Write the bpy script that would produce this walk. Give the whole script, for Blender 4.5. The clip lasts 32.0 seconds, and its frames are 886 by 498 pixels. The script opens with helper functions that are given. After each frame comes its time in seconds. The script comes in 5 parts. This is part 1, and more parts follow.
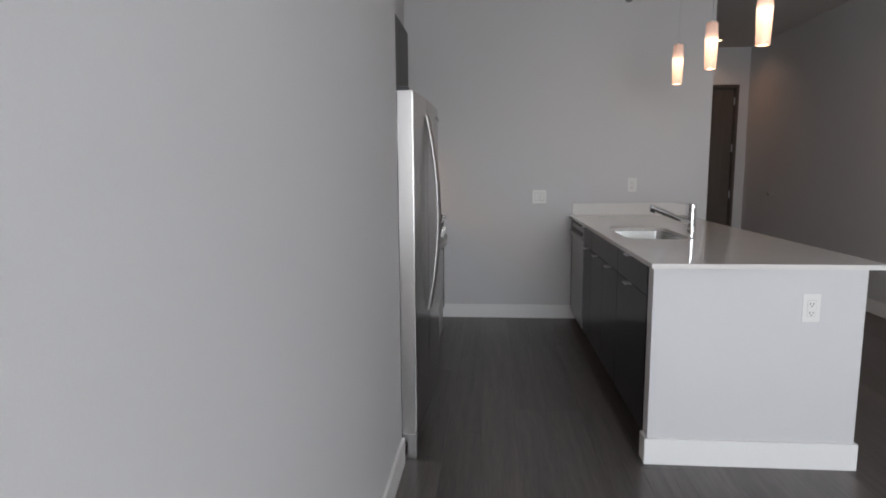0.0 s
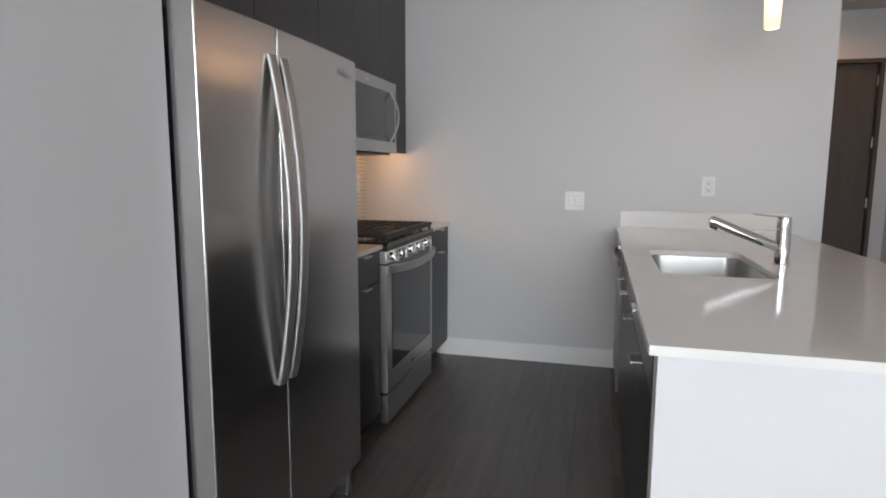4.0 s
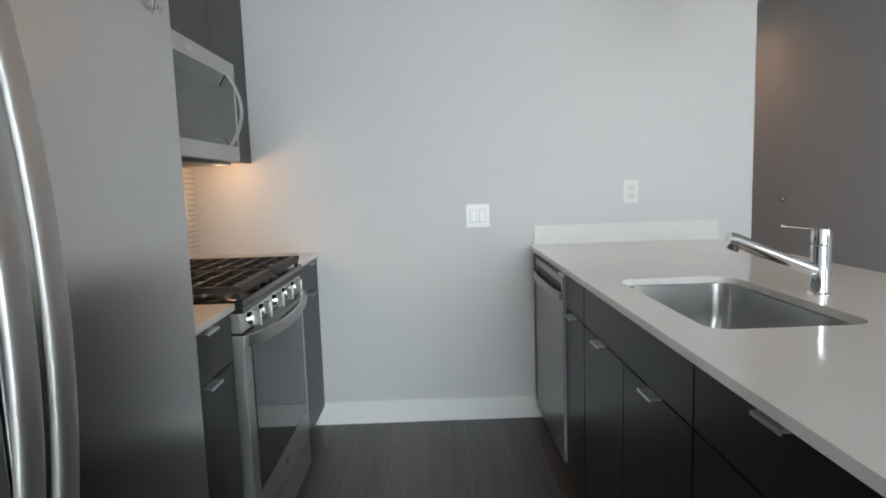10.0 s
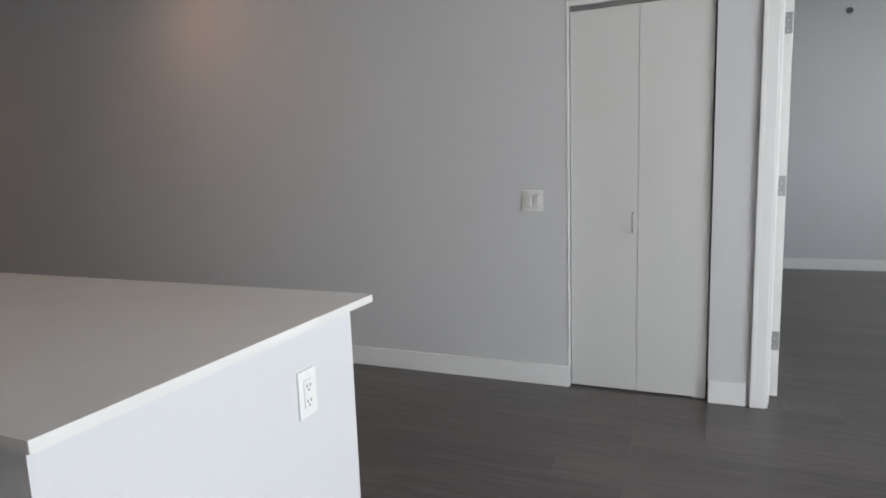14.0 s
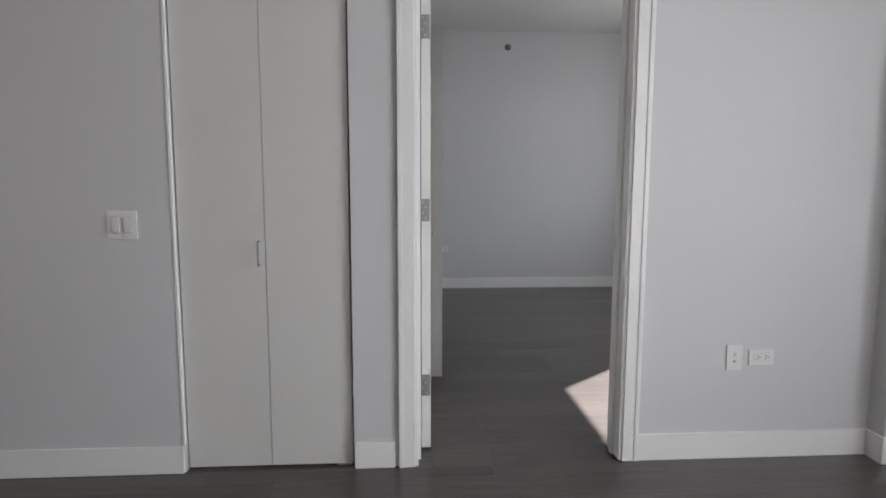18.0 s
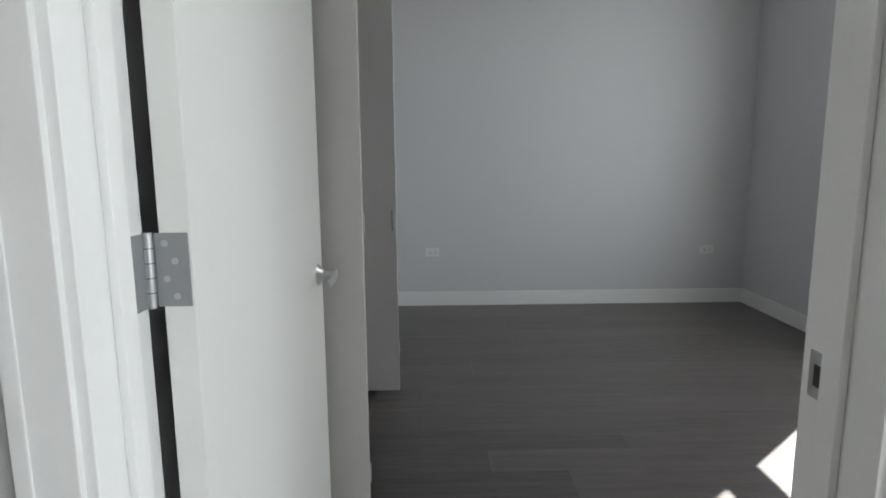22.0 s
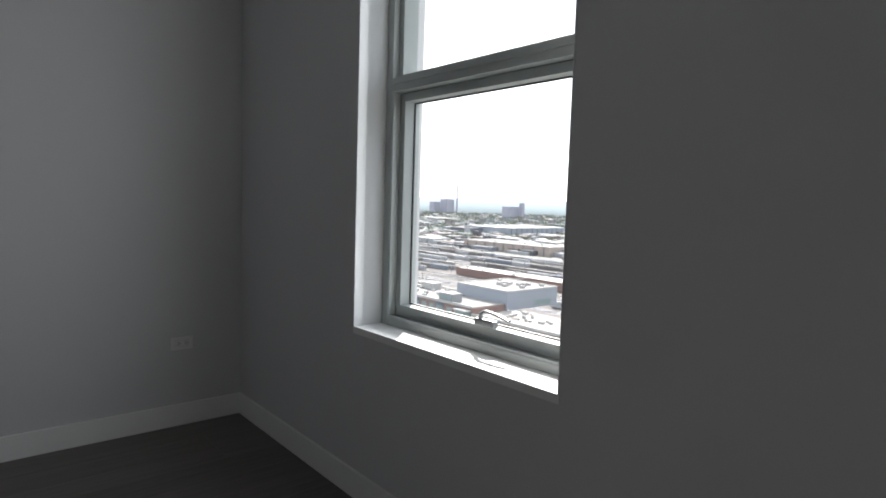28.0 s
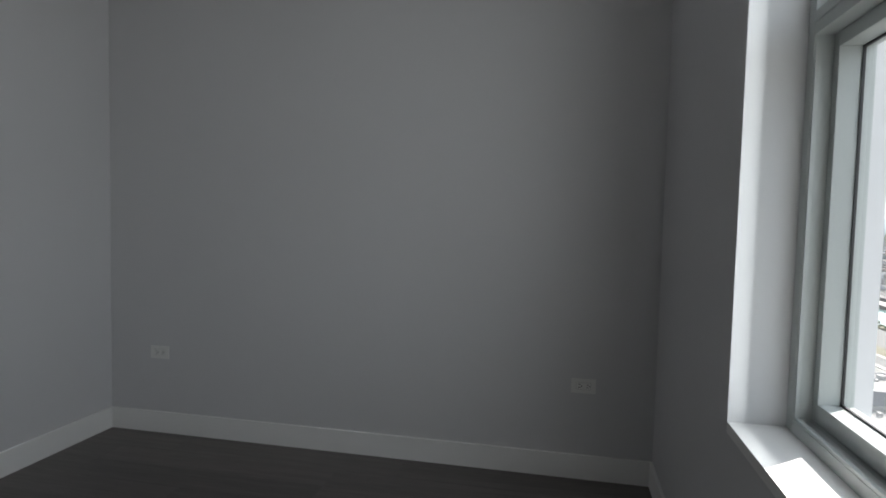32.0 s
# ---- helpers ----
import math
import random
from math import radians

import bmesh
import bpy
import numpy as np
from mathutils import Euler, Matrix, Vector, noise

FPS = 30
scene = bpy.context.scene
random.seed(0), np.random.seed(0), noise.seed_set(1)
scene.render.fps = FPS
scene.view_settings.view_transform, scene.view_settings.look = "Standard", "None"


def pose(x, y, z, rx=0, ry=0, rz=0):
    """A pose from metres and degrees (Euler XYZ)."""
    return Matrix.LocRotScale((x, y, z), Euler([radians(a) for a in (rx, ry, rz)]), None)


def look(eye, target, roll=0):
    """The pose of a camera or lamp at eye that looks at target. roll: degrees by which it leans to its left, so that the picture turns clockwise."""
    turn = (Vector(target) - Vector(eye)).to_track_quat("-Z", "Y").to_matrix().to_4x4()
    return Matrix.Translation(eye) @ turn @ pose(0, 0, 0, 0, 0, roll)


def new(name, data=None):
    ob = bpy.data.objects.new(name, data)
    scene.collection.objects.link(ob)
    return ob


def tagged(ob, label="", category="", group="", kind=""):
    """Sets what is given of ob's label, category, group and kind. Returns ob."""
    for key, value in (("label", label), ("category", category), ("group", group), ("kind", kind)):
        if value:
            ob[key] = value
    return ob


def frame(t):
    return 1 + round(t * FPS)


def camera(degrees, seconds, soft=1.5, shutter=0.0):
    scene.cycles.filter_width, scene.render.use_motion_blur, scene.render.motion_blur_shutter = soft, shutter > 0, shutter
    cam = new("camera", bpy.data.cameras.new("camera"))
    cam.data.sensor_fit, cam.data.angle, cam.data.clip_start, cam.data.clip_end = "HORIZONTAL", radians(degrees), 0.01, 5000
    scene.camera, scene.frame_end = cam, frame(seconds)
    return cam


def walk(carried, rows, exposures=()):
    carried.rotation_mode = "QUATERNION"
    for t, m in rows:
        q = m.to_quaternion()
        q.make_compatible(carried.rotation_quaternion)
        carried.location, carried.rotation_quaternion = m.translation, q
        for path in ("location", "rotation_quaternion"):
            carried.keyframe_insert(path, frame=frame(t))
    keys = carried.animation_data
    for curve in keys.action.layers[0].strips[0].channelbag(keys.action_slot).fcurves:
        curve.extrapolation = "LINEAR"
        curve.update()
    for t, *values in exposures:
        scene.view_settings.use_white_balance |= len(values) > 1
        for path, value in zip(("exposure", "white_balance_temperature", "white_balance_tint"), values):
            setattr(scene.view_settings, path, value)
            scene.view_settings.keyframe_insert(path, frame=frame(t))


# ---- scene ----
cam = camera(73.88, 32.0, soft=1.8)
PATH = [
    (0, (-0.704, -5.179, 1.323), (-0.865, -3.204, 1.053), -0.39),
    (0.5, (-0.649, -4.965, 1.346), (-0.756, -2.988, 1.063), -1.44),
    (1, (-0.696, -4.810, 1.331), (-0.706, -2.832, 1.035), -0.61),
    (1.5, (-0.626, -4.592, 1.312), (-0.640, -2.613, 1.019), -0.93),
    (2, (-0.593, -4.428, 1.296), (-0.654, -2.448, 1.019), -0.05),
    (2.5, (-0.524, -4.321, 1.337), (-0.662, -2.346, 1.050), -1.31),
    (4.5, (-0.077, -3.688, 1.245), (-0.703, -1.806, 0.985), 0.47),
    (5, (-0.104, -3.537, 1.288), (-0.831, -1.697, 1.000), -0.81),
    (5.5, (-0.096, -3.399, 1.285), (-0.945, -1.609, 1.004), -1.53),
    (6, (-0.068, -3.237, 1.275), (-1.042, -1.511, 1.008), -1.14),
    (6.5, (-0.058, -3.130, 1.281), (-1.109, -1.449, 1.022), -1.55),
    (7, (-0.052, -3.023, 1.269), (-1.130, -1.357, 1.021), -1.07),
    (7.5, (-0.073, -2.946, 1.256), (-1.103, -1.247, 1.028), -0.33),
    (8, (-0.187, -2.890, 1.227), (-1.062, -1.103, 1.031), 0.14),
    (8.5, (-0.280, -2.867, 1.231), (-0.964, -0.997, 1.036), -0.31),
    (9, (-0.361, -2.871, 1.227), (-0.818, -0.934, 1.027), -0.76),
    (9.5, (-0.463, -2.912, 1.237), (-0.656, -0.932, 1.024), -1.50),
    (10, (-0.502, -3.006, 1.255), (-0.479, -1.019, 1.028), -1.87),
    (10.5, (-0.541, -3.082, 1.261), (-0.346, -1.105, 1.028), -2.17),
    (11, (-0.589, -3.153, 1.272), (-0.077, -1.237, 1.016), -1.10),
    (11.5, (-0.623, -3.238, 1.285), (0.260, -1.465, 1.005), -0.79),
    (12, (-0.612, -3.298, 1.292), (0.575, -1.714, 1.004), -0.42),
    (12.5, (-0.571, -3.370, 1.295), (0.830, -1.974, 0.997), -0.45),
    (13, (-0.529, -3.416, 1.272), (1.076, -2.253, 0.998), -1.28),
    (13.5, (-0.503, -3.418, 1.269), (1.240, -2.479, 0.988), -1.49),
    (14, (-0.500, -3.476, 1.267), (1.326, -2.707, 0.992), -2.02),
    (14.5, (-0.481, -3.501, 1.262), (1.412, -2.915, 0.992), -1.10),
    (15, (-0.448, -3.541, 1.269), (1.492, -3.140, 0.991), -0.41),
    (15.5, (-0.416, -3.547, 1.241), (1.557, -3.352, 0.980), -0.46),
    (17.5, (0.034, -3.718, 1.214), (2.015, -3.883, 0.995), 0.40),
    (18, (0.280, -3.810, 1.245), (2.263, -3.937, 1.014), 0.12),
    (18.5, (0.522, -3.869, 1.248), (2.507, -3.939, 1.012), 0.19),
    (19, (0.760, -3.880, 1.236), (2.746, -3.923, 1.001), 0.35),
    (19.5, (1.018, -3.949, 1.251), (3.003, -3.980, 1.007), -0.47),
    (20, (1.218, -4.024, 1.254), (3.206, -4.055, 1.032), -1.38),
    (20.5, (1.443, -4.163, 1.265), (3.427, -4.159, 1.014), -1.93),
    (21, (1.662, -4.116, 1.259), (3.642, -4.220, 0.995), -0.51),
    (21.5, (1.888, -4.173, 1.253), (3.864, -4.261, 0.960), -0.05),
    (22, (2.115, -4.241, 1.262), (4.091, -4.280, 0.951), -0.43),
    (22.5, (2.331, -4.204, 1.259), (4.301, -4.363, 0.953), -0.64),
    (23, (2.509, -4.173, 1.245), (4.452, -4.562, 0.973), -1.09),
    (23.5, (2.673, -4.189, 1.226), (4.554, -4.821, 0.971), -1.31),
    (24, (2.839, -4.264, 1.271), (4.618, -5.143, 1.015), -1.20),
    (24.5, (2.992, -4.376, 1.277), (4.608, -5.526, 1.029), -0.52),
    (25, (3.187, -4.562, 1.280), (4.613, -5.945, 1.038), -0.36),
    (25.5, (3.287, -4.601, 1.231), (4.533, -6.151, 1.022), 0.74),
    (27.5, (3.673, -5.352, 1.211), (5.031, -6.815, 1.092), 2.44),
    (28, (3.681, -5.583, 1.273), (5.194, -6.882, 1.119), 1.84),
    (28.5, (3.757, -5.749, 1.240), (5.397, -6.886, 1.112), 1.43),
    (29, (3.873, -5.907, 1.260), (5.609, -6.892, 1.136), 1.21),
    (29.5, (3.989, -6.059, 1.266), (5.808, -6.879, 1.128), 1.80),
    (30, (3.992, -6.211, 1.316), (5.903, -6.775, 1.141), -0.14),
    (30.5, (4.072, -6.338, 1.282), (6.043, -6.641, 1.129), 0.92),
    (31, (4.156, -6.383, 1.302), (6.149, -6.456, 1.147), 0.84),
    (31.5, (4.186, -6.435, 1.314), (6.174, -6.264, 1.172), 0.45),
    (32, (4.130, -6.478, 1.273), (6.085, -6.070, 1.158), 1.35),
]
EXPOSURE = [(0, 2.11, 6620, 14), (2, 2.29, 6600, 13), (4, 2.72, 6580, 12), (5, 2.84, 6550, 12), (8, 3.27, 6450, 11), (10, 3.08, 6250, 5), (11, 3.06, 6100, 3), (12, 2.73, 6150, 4), (13, 2.68, 6400, 8), (15, 2.55, 6560, 12), (18, 2.26, 6700, 14),
            (20, 2.21, 6700, 13), (22, 2.42, 6600, 9), (23, 2.07, 6600, 9), (24, 1.18, 6650, 11), (25, 1.28, 6650, 11), (28, 1.24, 6650, 11), (29, 0.81, 6650, 12), (30, 0.54, 6680, 12), (31, 0.49, 6650, 11), (32, 1.39, 6630, 10)]
walk(cam, [(t, look(eye, target, roll)) for t, eye, target, roll in PATH], EXPOSURE)

# ---- light ----
world = bpy.data.worlds.new("sky")
world.use_nodes = True
scene.world = world
wn = world.node_tree.nodes
sky = wn.new("ShaderNodeTexSky")
sky.sky_type = "NISHITA"
sky.sun_disc = False
sky.sun_elevation = radians(38.6)
SUN_TO = Vector((0.88, -1.02, 1.075)).normalized()
sky.sun_rotation = math.atan2(SUN_TO.x, SUN_TO.y)
sky.altitude = 200
sky.air_density = 1.0
sky.dust_density = 1.2
wn["Background"].inputs["Strength"].default_value = 0.09
hazy = wn.new("ShaderNodeHueSaturation")
hazy.inputs["Saturation"].default_value = 0.6
world.node_tree.links.new(sky.outputs[0], hazy.inputs["Color"])
veil = wn.new("ShaderNodeMix")
veil.data_type = "RGBA"
veil.inputs["Factor"].default_value = 0.55
veil.inputs["B"].default_value = (13.6, 15.0, 16.2, 1)
world.node_tree.links.new(hazy.outputs[0], veil.inputs["A"])
world.node_tree.links.new(veil.outputs["Result"], wn["Background"].inputs[0])
sun = new("sun", bpy.data.lights.new("sun", "SUN"))
sun.data.energy, sun.data.angle, sun.data.color = 5.0, radians(0.5), (1.0, 0.965, 0.92)
sun.matrix_world = look(SUN_TO * 50, (0, 0, 0))


def window_light(name, x, y, z, w, h, watts, spread):
    """Sky light in a window's opening, shining into the room."""
    lamp = new(name, bpy.data.lights.new(name, "AREA"))
    lamp.data.shape, lamp.data.size, lamp.data.size_y = "RECTANGLE", w, h
    lamp.data.energy, lamp.data.color, lamp.data.spread = watts, (0.925, 0.98, 1.0), radians(spread)
    lamp.matrix_world = look((x, y, z), (x, y + 1, z))
    return lamp


# ---- materials ----
def mat(name, color, rough=0.5, metal=0.0, vary=0.06, scale=3.0, fine=60.0, bump=0.0, stretch=(1, 1, 1), obj_random=0.0, spec=0.5, rough_vary=0.0, brushed=0.0):
    """A surface with variation at two scales, grain bump, and a little change from piece to piece."""
    m = bpy.data.materials.new(name)
    m.use_nodes = True
    nt = m.node_tree
    n, l = nt.nodes, nt.links
    b = n["Principled BSDF"]
    b.inputs["Roughness"].default_value, b.inputs["Metallic"].default_value = rough, metal
    b.inputs["Specular IOR Level"].default_value = spec
    if brushed:
        tan = n.new("ShaderNodeTangent")
        tan.direction_type, tan.axis = "RADIAL", "Z"
        b.inputs["Anisotropic"].default_value = brushed
        l.new(tan.outputs[0], b.inputs["Tangent"])
    tc = n.new("ShaderNodeTexCoord")
    mp = n.new("ShaderNodeMapping")
    mp.inputs["Scale"].default_value = stretch
    l.new(tc.outputs["Object"], mp.inputs["Vector"])
    big, small = n.new("ShaderNodeTexNoise"), n.new("ShaderNodeTexNoise")
    big.inputs["Scale"].default_value, small.inputs["Scale"].default_value = scale, fine
    big.inputs["Detail"].default_value = 4.0
    small.inputs["Detail"].default_value = 3.0
    src = mp.outputs["Vector"]
    if obj_random:
        info = n.new("ShaderNodeObjectInfo")
        mul = n.new("ShaderNodeMath")
        mul.operation = "MULTIPLY"
        mul.inputs[1].default_value = 37.0
        l.new(info.outputs["Random"], mul.inputs[0])
        add = n.new("ShaderNodeVectorMath")
        l.new(src, add.inputs[0])
        l.new(mul.outputs[0], add.inputs[1])
        src = add.outputs[0]
    for t in (big, small):
        l.new(src, t.inputs["Vector"])
    mix = n.new("ShaderNodeMath")
    mix.operation = "ADD"
    l.new(big.outputs["Fac"], mix.inputs[0])
    l.new(small.outputs["Fac"], mix.inputs[1])
    last = mix.outputs[0]
    if obj_random:
        mad = n.new("ShaderNodeMath")
        mad.operation = "MULTIPLY_ADD"
        mad.inputs[1].default_value = obj_random
        l.new(info.outputs["Random"], mad.inputs[0])
        l.new(last, mad.inputs[2])
        last = mad.outputs[0]
    ramp = n.new("ShaderNodeMapRange")
    ramp.inputs["From Min"].default_value, ramp.inputs["From Max"].default_value = 0.55, 1.45 + obj_random
    ramp.inputs["To Min"].default_value, ramp.inputs["To Max"].default_value = 1 - vary, 1 + vary
    l.new(last, ramp.inputs["Value"])
    col = n.new("ShaderNodeMix")
    col.data_type, col.blend_type = "RGBA", "MULTIPLY"
    col.inputs["Factor"].default_value = 1.0
    col.inputs["A"].default_value = (*color, 1)
    l.new(ramp.outputs[0], col.inputs["B"])
    l.new(col.outputs["Result"], b.inputs["Base Color"])
    if rough_vary:
        rr = n.new("ShaderNodeMapRange")
        rr.inputs["From Min"].default_value, rr.inputs["From Max"].default_value = 0.3, 0.7
        rr.inputs["To Min"].default_value, rr.inputs["To Max"].default_value = rough - rough_vary, rough + rough_vary
        l.new(big.outputs["Fac"], rr.inputs["Value"])
        l.new(rr.outputs[0], b.inputs["Roughness"])
    if bump:
        bp = n.new("ShaderNodeBump")
        bp.inputs["Strength"].default_value = bump
        bp.inputs["Distance"].default_value = 0.002
        l.new(small.outputs["Fac"], bp.inputs["Height"])
        l.new(bp.outputs[0], b.inputs["Normal"])
    return m


def glow(name, color, strength):
    m = bpy.data.materials.new(name)
    m.use_nodes = True
    b = m.node_tree.nodes["Principled BSDF"]
    b.inputs["Base Color"].default_value = (0.85, 0.85, 0.82, 1)
    b.inputs["Roughness"].default_value = 0.3
    b.inputs["Emission Color"].default_value = (*color, 1)
    b.inputs["Emission Strength"].default_value = strength
    return m


def clear_glass(name):
    """Thin window glass: it lets the view through and mirrors a little, more at a slant."""
    m = bpy.data.materials.new(name)
    m.use_nodes = True
    n, l = m.node_tree.nodes, m.node_tree.links
    n.remove(n["Principled BSDF"])
    tr, gl, mix, lw, pw, ma = (n.new(k) for k in ("ShaderNodeBsdfTransparent", "ShaderNodeBsdfGlossy", "ShaderNodeMixShader", "ShaderNodeLayerWeight", "ShaderNodeMath", "ShaderNodeMath"))
    gl.inputs["Roughness"].default_value = 0.02
    pw.operation, pw.inputs[1].default_value = "POWER", 4.0
    ma.operation, ma.inputs[1].default_value, ma.inputs[2].default_value = "MULTIPLY_ADD", 0.5, 0.03
    l.new(lw.outputs["Facing"], pw.inputs[0])
    l.new(pw.outputs[0], ma.inputs[0])
    l.new(ma.outputs[0], mix.inputs[0])
    l.new(tr.outputs[0], mix.inputs[1])
    l.new(gl.outputs[0], mix.inputs[2])
    l.new(mix.outputs[0], n["Material Output"].inputs[0])
    return m


WALL = mat("wall_paint", (0.60, 0.60, 0.615), 0.62, vary=0.025, scale=0.8, fine=260, bump=0.10)
CEIL = mat("ceiling_paint", (0.62, 0.615, 0.605), 0.8, vary=0.02, scale=0.8, fine=200, bump=0.12)
TRIM = mat("trim_paint", (0.80, 0.80, 0.795), 0.35, vary=0.02, scale=1.5, fine=90, bump=0.03)
DOOR = mat("door_paint", (0.74, 0.74, 0.72), 0.38, vary=0.02, scale=1.2, fine=120, bump=0.04)
CLOSET = mat("closet_door_paint", (0.635, 0.63, 0.615), 0.42, vary=0.02, scale=1.2, fine=120, bump=0.04)
PLANK = mat("plank_wood", (0.094, 0.083, 0.080), 0.34, vary=0.58, scale=1.6, fine=8.0, bump=0.05, stretch=(22, 1, 1), obj_random=0.35, spec=0.55)
SUB = mat("subfloor", (0.03, 0.028, 0.027), 0.8)
CAB = mat("dark_cabinet_laminate", (0.012, 0.0118, 0.0128), 0.30, vary=0.30, scale=2.0, fine=26, bump=0.04, stretch=(9, 9, 0.7), spec=0.2)
UPCAB = mat("upper_cabinet_laminate", (0.05, 0.046, 0.046), 0.42, vary=0.30, scale=2.0, fine=26, bump=0.06, stretch=(9, 9, 0.7))
CABIN = mat("cabinet_inside", (0.012, 0.012, 0.012), 0.7)
STEEL = mat("brushed_steel", (0.54, 0.53, 0.525), 0.24, metal=1.0, vary=0.03, scale=0.6, fine=160, stretch=(1, 0.05, 1), brushed=0.6)
STEELH = mat("brushed_steel_across", (0.52, 0.51, 0.50), 0.34, metal=1.0, vary=0.03, scale=0.6, fine=160, stretch=(1, 0.05, 1), brushed=0.8)
BAR = mat("satin_handle_steel", (0.46, 0.455, 0.45), 0.47, metal=1.0, vary=0.04, fine=200)
SATIN = mat("satin_steel", (0.62, 0.61, 0.60), 0.24, metal=1.0, vary=0.02, bump=0.0)
SINK = mat("sink_steel", (0.52, 0.52, 0.51), 0.26, metal=1.0, vary=0.05, scale=3, fine=60, bump=0.06, stretch=(0.4, 14, 14))
CHROME = mat("chrome", (0.80, 0.80, 0.81), 0.09, metal=1.0, vary=0.02)
NICKEL = mat("satin_nickel", (0.60, 0.60, 0.61), 0.28, metal=1.0, vary=0.04)
QUARTZ = mat("white_quartz", (0.70, 0.69, 0.675), 0.11, vary=0.035, scale=8, fine=220)
PLASTIC = mat("white_plastic", (0.74, 0.74, 0.73), 0.30, vary=0.015)
# grey of the raised rings that paint gap shade on the wall plates
GAP_SHADE = mat("gap_shade_grey", (0.46, 0.46, 0.46), 0.6)
DOORSIDE = mat("dimmed_door_side", (0.22, 0.22, 0.225), 0.5, vary=0.04)
LATCH = mat("dull_latch_metal", (0.26, 0.27, 0.28), 0.36, metal=1.0, vary=0.06)
HINGE = mat("dull_hinge_steel", (0.40, 0.41, 0.42), 0.44, metal=1.0, vary=0.05)
DARKSTEEL = mat("dark_stainless", (0.34, 0.335, 0.33), 0.30, metal=1.0, vary=0.04, scale=0.6, fine=160, stretch=(1, 0.05, 1), brushed=0.8)
SLOT = mat("dark_slot", (0.03, 0.03, 0.03), 0.5)
BLACK = mat("black_enamel", (0.012, 0.012, 0.012), 0.42, vary=0.1, spec=0.35)
UPSTAND = mat("honed_quartz", (0.70, 0.69, 0.675), 0.36, vary=0.035, scale=8, fine=220)
GLOSSBLACK = mat("glossy_black_enamel", (0.010, 0.010, 0.010), 0.16, vary=0.1)
IRON = mat("cast_iron", (0.018, 0.017, 0.017), 0.55, vary=0.2, fine=300, bump=0.25)
OVENGLASS = mat("dark_oven_glass", (0.016, 0.016, 0.017), 0.06, vary=0.05, spec=0.3)
MWGLASS = mat("microwave_glass", (0.05, 0.05, 0.05), 0.04, vary=0.05, spec=0.9)
RUBBER = mat("dark_plastic", (0.03, 0.03, 0.032), 0.5)
TILE = mat("glazed_tile", (0.62, 0.60, 0.57), 0.34, vary=0.06, scale=6, obj_random=0.3)
GROUT = mat("tile_grout", (0.22, 0.20, 0.19), 0.85, fine=300, bump=0.2)
ENTRY = mat("entry_door_wood", (0.085, 0.068, 0.058), 0.45, vary=0.25, scale=2, fine=26, stretch=(9, 9, 0.8), bump=0.05)
FRAMEPAINT = mat("window_frame_paint", (0.43, 0.465, 0.46), 0.40, vary=0.02, fine=150, bump=0.03)
# white opening sides coloured greyer than the trim, shade put into the paint
REVEAL_DIM = mat("dimmed_reveal_paint", (0.61, 0.62, 0.63), 0.55, vary=0.02, scale=0.8, fine=260, bump=0.06)
GLASS = clear_glass("window_glass")


# ---- makers ----
def box(x0, y0, z0, x1, y1, z1, bev=0.0, bm=None):
    out = bm or bmesh.new()
    vs = [out.verts.new((x, y, z)) for x in (x0, x1) for y in (y0, y1) for z in (z0, z1)]
    for q in ((0, 1, 3, 2), (4, 6, 7, 5), (0, 4, 5, 1), (2, 3, 7, 6), (0, 2, 6, 4), (1, 5, 7, 3)):
        out.faces.new([vs[i] for i in q])
    if bev:
        es = list({e for v in vs for e in v.link_edges})
        bmesh.ops.bevel(out, geom=es, offset=bev, segments=2, affect="EDGES", profile=0.6)
    return out


def tube(p0, p1, r, r2=None, seg=16, bm=None):
    """A round bar from p0 to p1."""
    out = bm or bmesh.new()
    p0, p1 = Vector(p0), Vector(p1)
    q = (p1 - p0).to_track_quat("Z", "Y").to_matrix().to_4x4()
    m = Matrix.Translation((p0 + p1) / 2) @ q
    bmesh.ops.create_cone(out, cap_ends=True, segments=seg, radius1=r, radius2=r if r2 is None else r2, depth=(p1 - p0).length, matrix=m)
    return out


def sweep(points, w, d, side, bm=None, seg=10, caps=True, flat=1.0):
    """A bar of rounded section (w along side, d across) that follows the points; flat below 1 squares it off."""
    def soft_step(v):
        return math.copysign(abs(v) ** flat, v) if abs(v) > 1e-9 else 0.0
    out = bm or bmesh.new()
    pts = [Vector(p) for p in points]
    side = Vector(side).normalized()
    rings = []
    for i, p in enumerate(pts):
        t = (pts[min(i + 1, len(pts) - 1)] - pts[max(i - 1, 0)]).normalized()
        n = t.cross(side).normalized()
        s = n.cross(t).normalized()
        rings.append([out.verts.new(p + s * (w / 2) * soft_step(math.cos(a)) + n * (d / 2) * soft_step(math.sin(a))) for a in [2 * math.pi * k / seg for k in range(seg)]])
    for a, b in zip(rings, rings[1:]):
        for k in range(seg):
            out.faces.new((a[k], a[(k + 1) % seg], b[(k + 1) % seg], b[k]))
    if caps:
        out.faces.new(rings[0][::-1])
        out.faces.new(rings[-1])
    bmesh.ops.recalc_face_normals(out, faces=out.faces)
    return out


